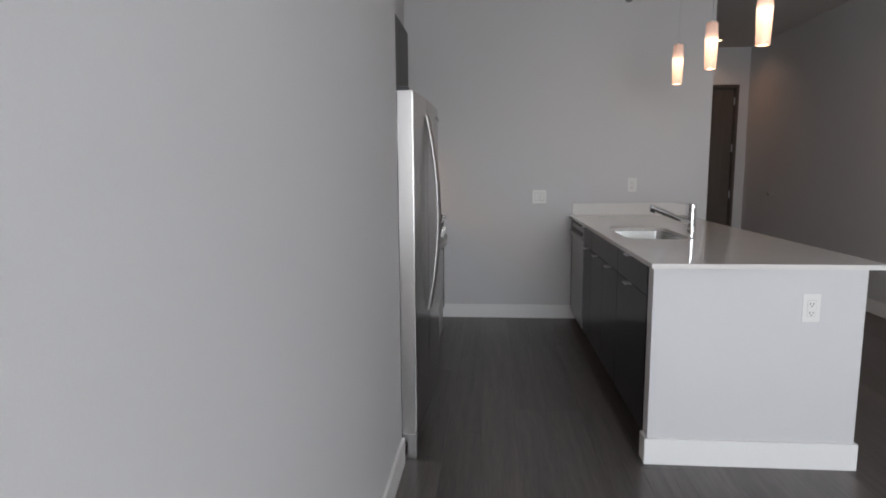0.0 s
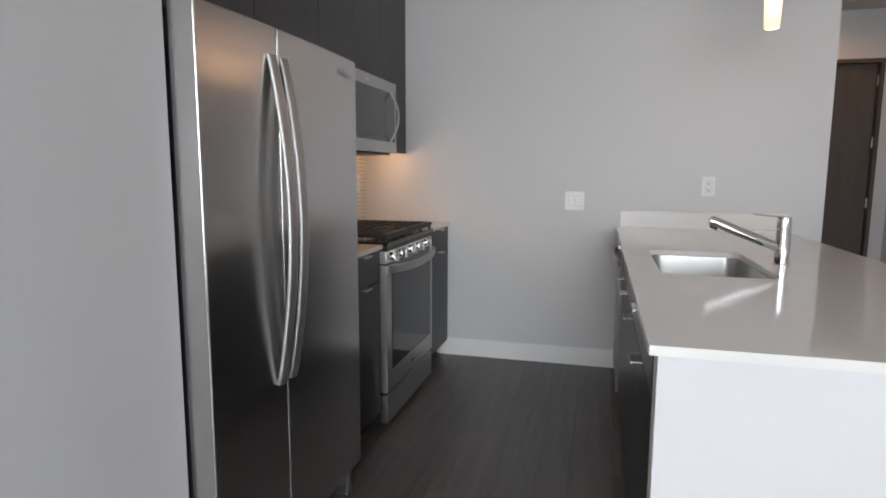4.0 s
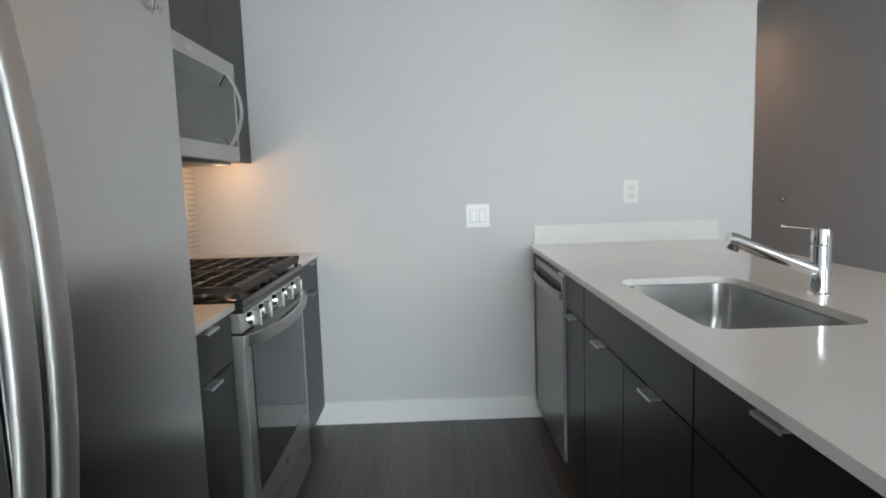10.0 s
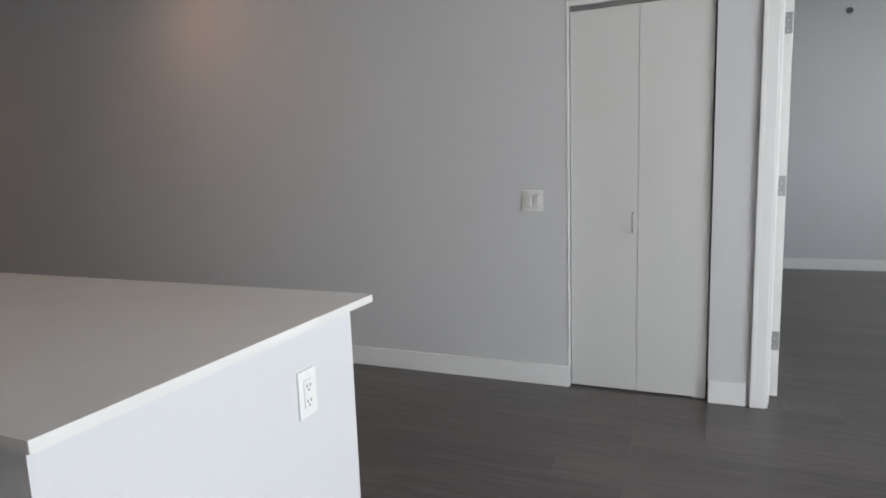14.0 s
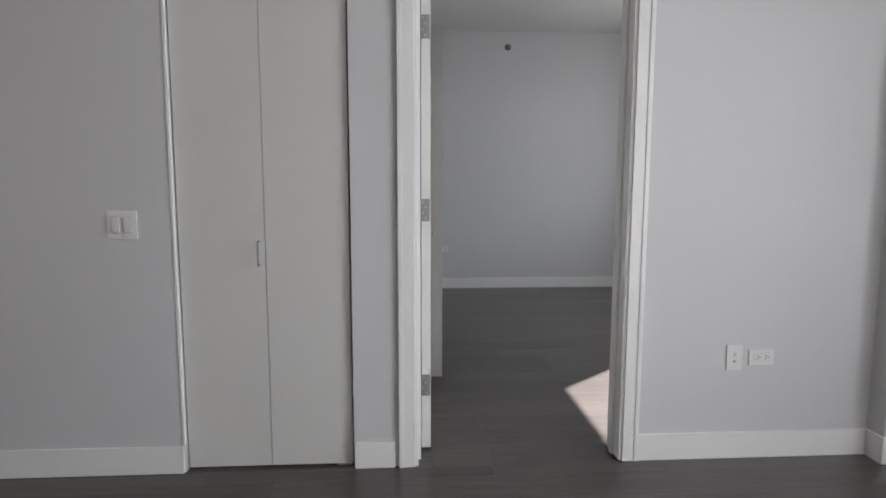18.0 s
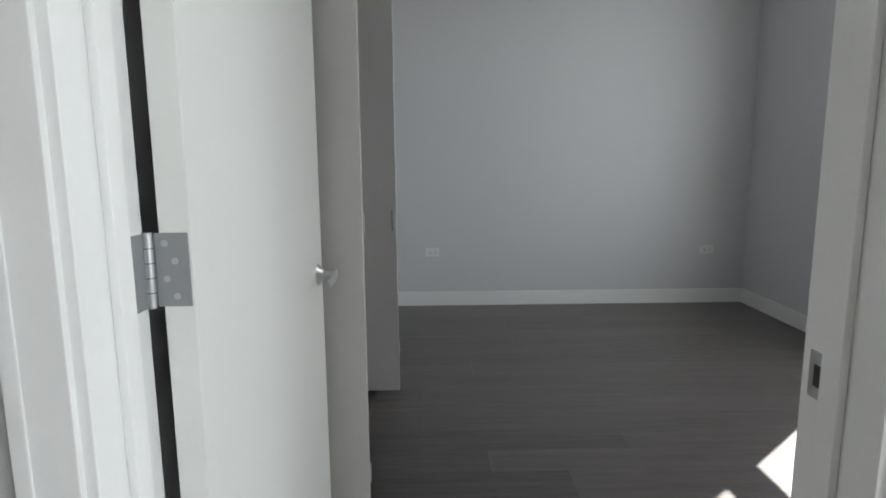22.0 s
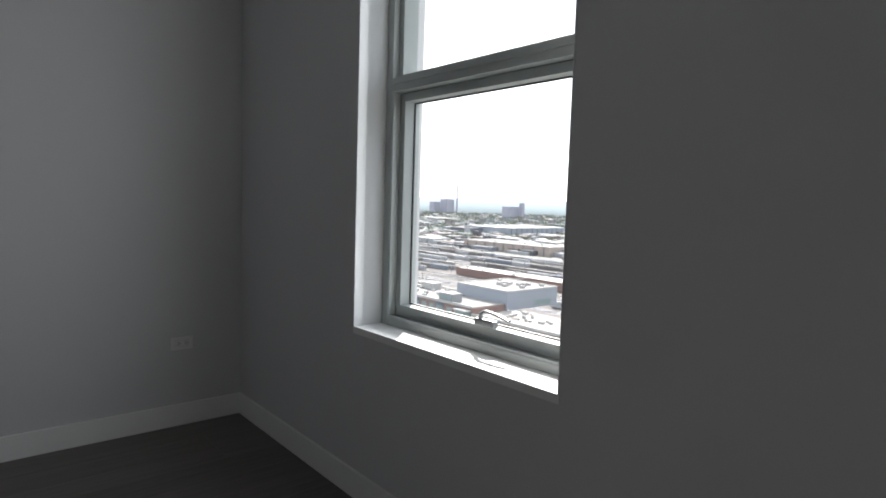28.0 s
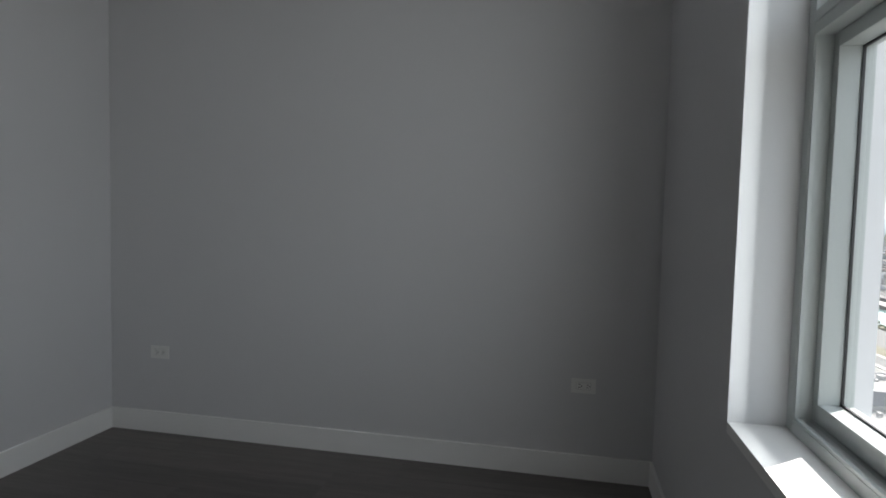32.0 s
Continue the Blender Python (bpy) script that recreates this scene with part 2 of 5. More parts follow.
def spun(profile, x, y, seg=24, bm=None):
    """A turned body from (radius, height) pairs round a plumb axis."""
    out = bm or bmesh.new()
    rings = [[out.verts.new((x + r * math.cos(2 * math.pi * k / seg), y + r * math.sin(2 * math.pi * k / seg), z)) for k in range(seg)] for r, z in profile]
    for a, b in zip(rings, rings[1:]):
        for k in range(seg):
            out.faces.new((a[k], a[(k + 1) % seg], b[(k + 1) % seg], b[k]))
    out.faces.new(rings[0][::-1])
    out.faces.new(rings[-1])
    bmesh.ops.recalc_face_normals(out, faces=out.faces)
    return out


def mesh_of(name, bm, material, smooth=True):
    bmesh.ops.recalc_face_normals(bm, faces=bm.faces)
    me = bpy.data.meshes.new(name)
    bm.to_mesh(me)
    bm.free()
    me.materials.append(material)
    if smooth:
        me.shade_smooth()
        face_normals(me)
    return me


def face_normals(me):
    """Smooth shading in which large flat faces stay flat and only their rounded edges bend the light."""
    polys = me.polygons
    around = [[] for _ in me.vertices]
    flat = [(Vector(p.normal), p.area) for p in polys]
    for p in polys:
        for v in p.vertices:
            around[v].append(p.index)
    out = [None] * len(me.loops)
    for p in polys:
        n0 = flat[p.index][0]
        for k, v in zip(p.loop_indices, p.vertices):
            n = Vector((0, 0, 0))
            for q in around[v]:
                if flat[q][0].dot(n0) > 0.80:
                    n += flat[q][0] * flat[q][1]
            out[k] = n.normalized() if n.length > 1e-12 else n0
    me.normals_split_custom_set(out)


def thing(name, at, label, category, group="", kind=""):
    """An Empty at the base of a thing made of parts."""
    ob = new(name)
    ob.location = at
    ob.empty_display_size = 0.05
    return tagged(ob, label, category, group, kind)


def part(name, bm, material, parent, label=""):
    """One mesh, given in world places, under a thing or a part."""
    ob = new(name, mesh_of(name, bm, material))
    ob.parent = parent
    if parent.parent is None and parent.type == "EMPTY":
        ob.matrix_parent_inverse = Matrix.Translation(-Vector(parent.location))
    return tagged(ob, label)


def single(name, bm, material, label="", category="", group="", kind=""):
    """A thing or a piece of the setting that is one mesh."""
    return tagged(new(name, mesh_of(name, bm, material)), label, category, group, kind)


def setting(name, boxes, material, label, category, bev=0.0):
    bm = bmesh.new()
    for b in boxes:
        box(*b, bev, bm)
    return single(name, bm, material, label, category, kind="structure")

# ---- the setting ----
CEILING = 2.90
BACK, LEFT, RIGHT, RIGHT_BACK = 0.0, -1.715, 2.745, 2.885
SOUTH = -6.918
BED_X1, BED_N = 7.037, -3.927
HALL_END = 3.25
SIDE_X, SIDE_Y = -1.10, -2.678            # wall that ends beside the fridge
END_X = 1.125                             # end of the kitchen wall
CL0, CL1, CLH = -3.583, -2.868, 2.075     # hall closet opening
DR0, DR1, DRH = -4.776, -3.842, 2.085      # bedroom door opening
BC0, BC1 = 3.90, 5.185                    # bedroom closet opening
WX0, WX1, WZ0, WZ1 = 4.708, 5.805, 0.740, 2.62   # bedroom window opening
LX0, LX1 = -0.65, 1.50                    # living room window opening
WALL_T = 0.34

setting("wall_kitchen_back", [(-1.84, BACK, 0, END_X, 0.12, CEILING)], WALL, "light grey painted wall at the end of the kitchen", "wall")
setting("wall_kitchen_left", [(-1.84, SIDE_Y, 0, LEFT, BACK, CEILING)], WALL, "light grey painted wall behind the stove", "wall")
setting("wall_beside_fridge", [(-1.84, SOUTH - WALL_T, 0, SIDE_X, SIDE_Y, CEILING)], WALL, "light grey painted wall that ends beside the fridge", "wall")
setting("wall_hall_left", [(END_X - 0.12, 0.12, 0, END_X, HALL_END, CEILING)], WALL, "light grey painted hallway wall", "wall")
setting("wall_hall_end", [(END_X - 0.12, HALL_END, 0, 1.60, HALL_END + 0.12, CEILING), (2.62, HALL_END, 0, RIGHT_BACK, HALL_END + 0.12, CEILING),
                          (1.60, HALL_END, 2.42, 2.62, HALL_END + 0.12, CEILING), (1.5, HALL_END + 0.13, 0, 2.72, HALL_END + 0.2, 2.6)], WALL, "light grey wall with the entry doorway", "wall")
setting("wall_right", [(RIGHT, CL1, 0, RIGHT_BACK, HALL_END, CEILING), (RIGHT, CL0, CLH, RIGHT_BACK, CL1, CEILING), (RIGHT, DR1, 0, RIGHT_BACK, CL0, CEILING),
                       (RIGHT, DR0, DRH, RIGHT_BACK, DR1, CEILING), (RIGHT, SOUTH, 0, RIGHT_BACK, DR0, CEILING)],
        WALL, "long light grey wall with a closet and a doorway", "wall")
setting("wall_hall_closet", [(RIGHT_BACK, CL1 + 0.02, 0, 3.6, CL1 + 0.12, CEILING), (3.6, BED_N + 0.12, 0, 3.7, CL1 + 0.12, CEILING)], WALL, "plain walls closing the hall closet", "wall")
setting("wall_south_living", [(SIDE_X, SOUTH - WALL_T, 0, LX0, SOUTH, CEILING), (LX1, SOUTH - WALL_T, 0, RIGHT_BACK, SOUTH, CEILING),
                              (LX0, SOUTH - WALL_T, 0, LX1, SOUTH, 0.45), (LX0, SOUTH - WALL_T, 2.6, LX1, SOUTH, CEILING)],
        WALL, "outer wall of the living room with a wide window", "wall")
setting("column", [(2.645, SOUTH, 0, RIGHT, -5.920, CEILING)], WALL, "grey painted structural column boxed into the wall", "column")
setting("wall_window", [(RIGHT_BACK, SOUTH - WALL_T, 0, WX0, SOUTH, CEILING), (WX1, SOUTH - WALL_T, 0, BED_X1 + 0.12, SOUTH, CEILING),
                        (WX0, SOUTH - WALL_T, 0, WX1, SOUTH, WZ0 - 0.03), (WX0, SOUTH - WALL_T, WZ1, WX1, SOUTH, CEILING)],
        WALL, "grey painted outer wall with the bedroom window", "wall")
setting("wall_bedroom_far", [(BED_X1, SOUTH, 0, BED_X1 + 0.12, BED_N, CEILING)], WALL, "grey painted bedroom wall with two sockets", "wall")
setting("wall_bedroom_closet", [(RIGHT_BACK, BED_N + 0.125, 0, BC0, BED_N + 0.245, CEILING), (BC1, BED_N, 0, BED_X1 + 0.12, BED_N + 0.12, CEILING),
                                (BC0, BED_N, 2.13, BC1, BED_N + 0.12, CEILING)], WALL, "grey painted bedroom wall with the closet opening", "wall")
setting("wall_closet_inside", [(3.7, BED_N + 0.75, 0, 5.7, BED_N + 0.85, CEILING), (5.6, BED_N + 0.12, 0, 5.7, BED_N + 0.75, CEILING)], WALL, "plain walls inside the bedroom closet", "wall")
setting("ceiling", [(-1.84, SOUTH - WALL_T, CEILING, BED_X1 + 0.12, HALL_END + 0.12, CEILING + 0.15)], CEIL, "flat white painted ceiling", "ceiling")
floor = setting("floor", [(-1.84, SOUTH - WALL_T, -0.15, BED_X1 + 0.12, HALL_END + 0.2, -0.008)], SUB, "dark grey-brown wood plank floor", "floor")

BB_H, BB_T = 0.12, 0.014


def baseboard(runs):
    for x0, y0, x1, y1 in runs:
        bm = box(x0, y0, 0, x1, y1, BB_H, 0.002)
        single("baseboard", bm, TRIM, "white painted flat baseboard along the wall", "baseboard", kind="structure")


T = BB_T
baseboard([(-1.17, BACK - T, 0.04, BACK), (SIDE_X, SOUTH, SIDE_X + T, SIDE_Y),
           (RIGHT - T, CL1 + 0.004, RIGHT, HALL_END), (RIGHT - T, DR1 + 0.081, RIGHT, CL0 - 0.004), (RIGHT - T, -5.920 + T, RIGHT, DR0 - 0.052),
           (2.645 - T, SOUTH, 2.645, -5.920 + T), (2.645, -5.920, RIGHT, -5.920 + T),
           (RIGHT_BACK + T, SOUTH, BED_X1, SOUTH + T), (BED_X1 - T, SOUTH + T, BED_X1, BED_N), (BC1 + 0.01, BED_N - T, BED_X1 - T, BED_N),
           (RIGHT_BACK, SOUTH, RIGHT_BACK + T, DR0 - 0.052),
           (END_X, 0.0, END_X + T, HALL_END), (END_X + T, HALL_END - T, 1.54, HALL_END), (2.68, HALL_END - T, RIGHT - T, HALL_END)])
window_light("bedroom_window_light", (WX0 + WX1) / 2, SOUTH - 0.05, (WZ0 + WZ1) / 2, WX1 - WX0 - 0.04, WZ1 - WZ0 - 0.04, 4.2, 168)
window_light("living_window_light", (LX0 + LX1) / 2, SOUTH - 0.05, 1.55, LX1 - LX0 - 0.04, 2.1, 10.5, 126)

# ---- kitchen, stove side ----
TOP, SLAB = 0.918, 0.021
FACE = -1.116                            # cabinet fronts on the stove side


def pull(parent, x, y, z, nx, length=0.080):
    """Flat finger pull hooked over the top of a front that faces nx along x."""
    bm = box(min(x, x + 0.027 * nx), y - length / 2, z, max(x, x + 0.027 * nx), y + length / 2, z + 0.003)
    xe = x + 0.027 * nx
    box(min(xe, xe + 0.003 * nx), y - length / 2, z - 0.004, max(xe, xe + 0.003 * nx), y + length / 2, z + 0.003, 0, bm)
    return part("pull", bm, NICKEL, parent, "flat satin metal finger pull")


def base_cabinet(y0, y1, xf, xb, nx, label, rows, kick=0.10, h=TOP - SLAB, group="kitchen base cabinets", body_top=None):
    """A base unit with fronts at xf. rows: (name, z0, z1, splits, pulls)."""
    t = thing("base_cabinet", ((xf + xb) / 2, (y0 + y1) / 2, 0), label, "cabinet", group)
    xi = xf - 0.02 * nx
    part("body", box(min(xi, xb), y0, kick, max(xi, xb), y1, body_top or h), CAB, t)
    xk = xf - 0.075 * nx
    part("toe_kick", box(min(xk, xb), y0 + 0.002, 0.0, max(xk, xb), y1 - 0.002, kick), CABIN, t, "recessed black toe kick")
    for name, z0, z1, splits, pulls in rows:
        edges = [y0, *splits, y1]
        for a, b in zip(edges, edges[1:]):
            p = part(name, box(min(xi, xf) + (0.001 if nx > 0 else 0), a + 0.0016, z0, max(xi, xf) - (0.001 if nx < 0 else 0), b - 0.0016, z1, 0.0012), CAB, t)
            for y in pulls:
                if a < y < b:
                    pull(p, xf, y, z1, nx)
    return t


base_cabinet(-1.800, -1.290, FACE, LEFT, 1, "dark wood-grain base cabinet between fridge and stove", [("drawer_front", 0.749, 0.889, [], [-1.500]), ("cabinet_door", 0.104, 0.744, [], [-1.500])])
base_cabinet(-0.490, -0.003, FACE, LEFT, 1, "dark wood-grain base cabinet beside the kitchen wall", [("drawer_front", 0.749, 0.889, [], [-0.235]), ("cabinet_door", 0.104, 0.744, [], [-0.235])])
for y0, y1, where in ((-1.803, -1.287, "between fridge and stove"), (-0.493, -0.002, "beside the stove")):
    single("countertop", box(LEFT + 0.001, y0, TOP - SLAB, -1.102, y1, TOP, 0.0025), QUARTZ, f"white quartz countertop {where}", "countertop", "stove side countertops")


def plate(name, c, axis, sign, w, h, gangs, label, category, sideways=False):
    """A wall plate; axis and sign give the way it faces. gangs: rocker, duplex, coax or gfci."""
    t = thing(name, c, label, category)
    c = Vector(c)
    u = Vector((0, 1, 0)) if axis == "x" else Vector((1, 0, 0))
    n = Vector((sign, 0, 0)) if axis == "x" else Vector((0, sign, 0))
    v = Vector((0, 0, 1))
    if sideways:
        u, v = v, u

    def slab(a0, a1, b0, b1, d0, d1, bev=0.0, bm=None):
        p, q = c + u * a0 + v * b0 + n * d0, c + u * a1 + v * b1 + n * d1
        return box(*[min(i, j) for i, j in zip(p, q)], *[max(i, j) for i, j in zip(p, q)], bev, bm)

    body = part("cover_plate", slab(-w / 2, w / 2, -h / 2, h / 2, 0.0005, 0.006, 0.0022), PLASTIC, t)
    k = len(gangs)
    for i, g in enumerate(gangs):
        a = (i - (k - 1) / 2) * 0.046
        if g == "rocker":
            part("rocker_frame", slab(a - 0.0175, a + 0.0175, -0.034, 0.034, 0.0058, 0.0072), GAP_SHADE, t, "grey frame painted as the shaded gap round the rocker")
            part("rocker", slab(a - 0.0150, a + 0.0150, -0.031, 0.031, 0.0071, 0.0112, 0.0010), PLASTIC, t)
            for s in (-1, 1):
                part("screw", slab(a - 0.003, a + 0.003, s * 0.046 - 0.003, s * 0.046 + 0.003, 0.0058, 0.007, 0.0005), PLASTIC, t)
        elif g == "coax":
            for b in (-0.016, 0.014):
                m = c + u * a + v * b
                part("coax_socket", tube(m + n * 0.005, m + n * 0.014, 0.0055, seg=12), NICKEL, t, "metal antenna socket")
            for s in (-1, 1):
                part("screw", slab(a - 0.003, a + 0.003, s * 0.046 - 0.003, s * 0.046 + 0.003, 0.0058, 0.007, 0.0005), PLASTIC, t)
        else:
            part("gap_shade_ring", slab(a - 0.0178, a + 0.0178, -0.0353, 0.0353, 0.0056, 0.0064), GAP_SHADE, t)
            part("socket_face", slab(a - 0.0165, a + 0.0165, -0.034, 0.034, 0.0058, 0.0082, 0.001), PLASTIC, t)
            for b in (-0.0195, 0.0195):
                for a0, a1, b0, b1 in ((-0.0080, -0.0050, -0.004, 0.005), (0.0050, 0.0080, -0.004, 0.004), (-0.0027, 0.0027, -0.013, -0.008)):
                    part("socket_slot", slab(a + a0, a + a1, b + b0, b + b1, 0.0080, 0.0086), SLOT, t, "dark socket slot")
            if g == "gfci":
                part("test_button", slab(a - 0.008, a + 0.008, -0.0045, 0.0045, 0.0080, 0.0095, 0.0006), PLASTIC, t)
            for s in (-1, 1):
                part("screw", slab(a - 0.0025, a + 0.0025, s * 0.0455 - 0.0025, s * 0.0455 + 0.0025, 0.0058, 0.007, 0.0005), PLASTIC, t)
    return t


# ---- fridge ----
fr = thing("refrigerator", (-1.36, -2.233, 0), "side-by-side stainless steel fridge with two long bowed handles", "refrigerator")
FY0, FY1, FS = -2.662, -1.806, -2.342
part("cabinet_body", box(-1.705, FY0 + 0.012, 0.025, -1.108, FY1 - 0.006, 1.632, 0.004), RUBBER, fr, "dark grey painted side panels")
part("base_grille", box(-1.68, FY0 + 0.02, 0.02, -1.075, FY1 - 0.015, 0.085, 0.003), RUBBER, fr, "black base grille")


def fridge_door(y0, y1):
    """A door slab whose front bulges a little and rolls round its upright edges."""
    bm = bmesh.new()
    zs = (0.130, 0.135, 1.644, 1.650)
    cuts = [0, 0.0006, 0.0018, 0.0035, 0.0055] + [0.0055 + (y1 - y0 - 0.011) * k / 14 for k in range(1, 14)]
    cuts += [y1 - y0 - c for c in (0.0055, 0.0035, 0.0018, 0.0006, 0)]
    prof = []
    for c in cuts:
        y = y0 + c
        e = min(c, y1 - y0 - c)
        q = (y - FY0) / (FY1 - FY0)
        x = -1.030 + 0.026 * q + 0.014 * math.sin(math.pi * q)
        if e < 0.0055:
            x -= 0.0055 - math.sqrt(max(0.0055 ** 2 - (0.0055 - e) ** 2, 0))
        prof.append((x, y))
    rings = []
    for z in zs:
        inset = 0.004 if z in (zs[0], zs[-1]) else 0.0
        rings.append([bm.verts.new((x - inset, y, z)) for x, y in prof] + [bm.verts.new((-1.100, y1, z)), bm.verts.new((-1.100, y0, z))])
    m = len(rings[0])
    for a, b in zip(rings, rings[1:]):
        for k in range(m):
            bm.faces.new((a[k], a[(k + 1) % m], b[(k + 1) % m], b[k]))
    bm.faces.new(rings[0][::-1])
    bm.faces.new(rings[-1])
    return bm


def fridge_handle(y):
    """A long flat strap that leaves the door at a slant and bows out in the middle."""
    pts = []
    for k in range(41):
        q = k / 40
        pts.append((-1.006 + 0.051 * math.sin(math.pi * q) ** 0.85, y, 0.645 + 0.925 * q))
    return sweep(pts, 0.042, 0.018, (0, 1, 0), seg=28, flat=0.78)


for name, y0, y1, hy in (("freezer_door", FY0, FS - 0.003, -2.378), ("fridge_door", FS + 0.003, FY1, -2.314)):
    d = part(name, fridge_door(y0, y1), STEEL, fr)
    part("handle", fridge_handle(hy), BAR, d, "bowed brushed steel bar handle")
    part("gasket", box(-1.1085, y0 + 0.006, 0.14, -1.0995, y1 - 0.006, 1.640), RUBBER, d, "dark rubber gasket")
    part("hinge_cover", box(-1.14, (y0 if y0 == FY0 else y1 - 0.07) + 0.004, 1.632, -1.05, (y0 + 0.07 if y0 == FY0 else y1) - 0.004, 1.668, 0.006), RUBBER, fr, "dark plastic hinge cover")
    part("foot", box(-1.10, (y0 + 0.02 if y0 == FY0 else y1 - 0.06), 0.0, -1.04, (y0 + 0.06 if y0 == FY0 else y1 - 0.02), 0.118, 0.004), NICKEL, fr, "grey metal hinge foot")
bm = bmesh.new()
for k, (h, lean) in enumerate(((0.020, 0.004), (0.012, 0.002), (0.016, 0.003), (0.009, 0.002), (0.013, -0.002), (0.018, 0.003), (0.010, 0.002), (0.012, 0.001))):
    y, z = -1.950 + 0.0115 * k, 1.598 - 0.0018 * k
    sweep([(-0.9950, y - lean, z - h / 2), (-0.9945, y, z), (-0.9950, y + lean, z + h / 2)], 0.0024, 0.003, (0, 1, 0), bm, 6)
part("badge", bm, LATCH, fr, "small chrome maker's badge as a plain shape")

# ---- gas range ----
RY0, RY1, RX = -1.283, -0.497, -1.092
rg = thing("gas_range", (-1.38, (RY0 + RY1) / 2, 0), "freestanding stainless steel gas range with black cast iron grates", "stove")
part("body", box(LEFT + 0.006, RY0, 0.03, RX - 0.034, RY1, 0.905, 0.003), BLACK, rg, "black enamelled sides")
part("cooktop", box(LEFT + 0.06, RY0 - 0.001, 0.9055, RX + 0.012, RY1, 0.926, 0.005), GLOSSBLACK, rg, "glossy black enamel cooktop")
part("cooktop_front", box(RX - 0.029, RY0 - 0.001, 0.8845, RX + 0.012, RY1, 0.9053, 0.002), BLACK, rg, "black front lip of the cooktop")
bm = bmesh.new()
vs = [bm.verts.new(p) for y in (RY0, RY1) for p in ((RX - 0.03, y, 0.826), (RX + 0.004, y, 0.826), (RX - 0.002, y, 0.884), (RX - 0.03, y, 0.884))]
for q in ((0, 1, 2, 3), (7, 6, 5, 4), (0, 4, 5, 1), (1, 5, 6, 2), (2, 6, 7, 3), (3, 7, 4, 0)):
    bm.faces.new([vs[i] for i in q])
part("control_panel", bm, STEELH, rg, "brushed steel control panel")
for y in (-1.200, -1.078, -0.918, -0.782, -0.640):
    k = part("knob", tube((RX + 0.000, y, 0.853), (RX + 0.016, y, 0.855), 0.021, 0.017, 24), CHROME, rg, "round steel burner knob")
    part("knob_grip", box(RX + 0.014, y - 0.0095, 0.828, RX + 0.040, y + 0.0095, 0.880, 0.0025), SATIN, k)
dr = part("oven_door", box(RX - 0.032, RY0 + 0.004, 0.190, RX + 0.006, RY1 - 0.004, 0.816, 0.004), STEELH, rg)
part("oven_glass", box(RX + 0.003, RY0 + 0.075, 0.300, RX + 0.0085, RY1 - 0.052, 0.768, 0.003), OVENGLASS, dr, "black glass oven window")
part("window_border", box(RX + 0.004, RY0 + 0.068, 0.293, RX + 0.0075, RY1 - 0.045, 0.775, 0.002), BLACK, dr)
pts = [(RX + 0.016 + 0.045 * math.sin(math.pi * s) ** 0.6, RY0 + 0.01 + (RY1 - RY0 - 0.02) * s, 0.800 - 0.014 * math.sin(math.pi * s)) for s in [k / 24 for k in range(25)]]
hb = sweep(pts, 0.036, 0.014, (0, 0, 1), seg=20, flat=0.2)
for y in (RY0 + 0.022, RY1 - 0.022):
    box(RX + 0.004, y - 0.012, 0.782, RX + 0.024, y + 0.012, 0.814, 0.003, hb)
part("oven_handle", hb, STEELH, dr, "bowed steel oven handle")
part("storage_drawer", box(RX - 0.032, RY0 + 0.004, 0.035, RX + 0.004, RY1 - 0.004, 0.174, 0.004), STEELH, rg)
part("gap_trim", box(RX - 0.034, RY0 + 0.006, 0.174, RX - 0.006, RY1 - 0.006, 0.190), SLOT, rg)
bm = tube((RX + 0.006, -0.90, 0.240), (RX + 0.0085, -0.90, 0.240), 0.012, seg=14)
box(RX + 0.006, -0.885, 0.236, RX + 0.0080, -0.850, 0.244, 0, bm)
part("badge", bm, CHROME, rg, "small chrome badge on the oven door")
for y in (RY0 + 0.05, RY1 - 0.05):
    part("foot", tube((RX - 0.07, y, 0.0), (RX - 0.07, y, 0.045), 0.018, seg=12), BLACK, rg)
# backguard
part("backguard_base", box(LEFT + 0.004, RY0 + 0.02, 0.926, LEFT + 0.062, RY1 - 0.04, 0.992, 0.004), BLACK, rg, "black base of the back panel")
bm = bmesh.new()
gv = [bm.verts.new(p) for y in (RY0 + 0.006, RY1 + 0.006) for p in ((LEFT + 0.004, y, 1.010), (LEFT + 0.058, y, 1.010), (LEFT + 0.028, y, 1.186), (LEFT + 0.004, y, 1.186))]
for q in ((0, 1, 2, 3), (7, 6, 5, 4), (0, 4, 5, 1), (1, 5, 6, 2), (2, 6, 7, 3), (3, 7, 4, 0)):
    bm.faces.new([gv[i] for i in q])
part("backguard", bm, BLACK, rg, "black frame of the back panel")


def on_guard(y0, y1, z0, z1, lift, thick):
    """A thin plate that lies on the slanted back panel."""
    g = bmesh.new()
    pts = []
    for y in (y0, y1):
        for z, d in ((z0, lift), (z0, lift + thick), (z1, lift + thick), (z1, lift)):
            x = LEFT + 0.058 - 0.030 * (z - 1.010) / 0.176
            pts.append(g.verts.new((x + d, y, z + d * 0.17)))
    for q in ((0, 1, 2, 3), (7, 6, 5, 4), (0, 4, 5, 1), (1, 5, 6, 2), (2, 6, 7, 3), (3, 7, 4, 0)):
        g.faces.new([pts[i] for i in q])
    return g


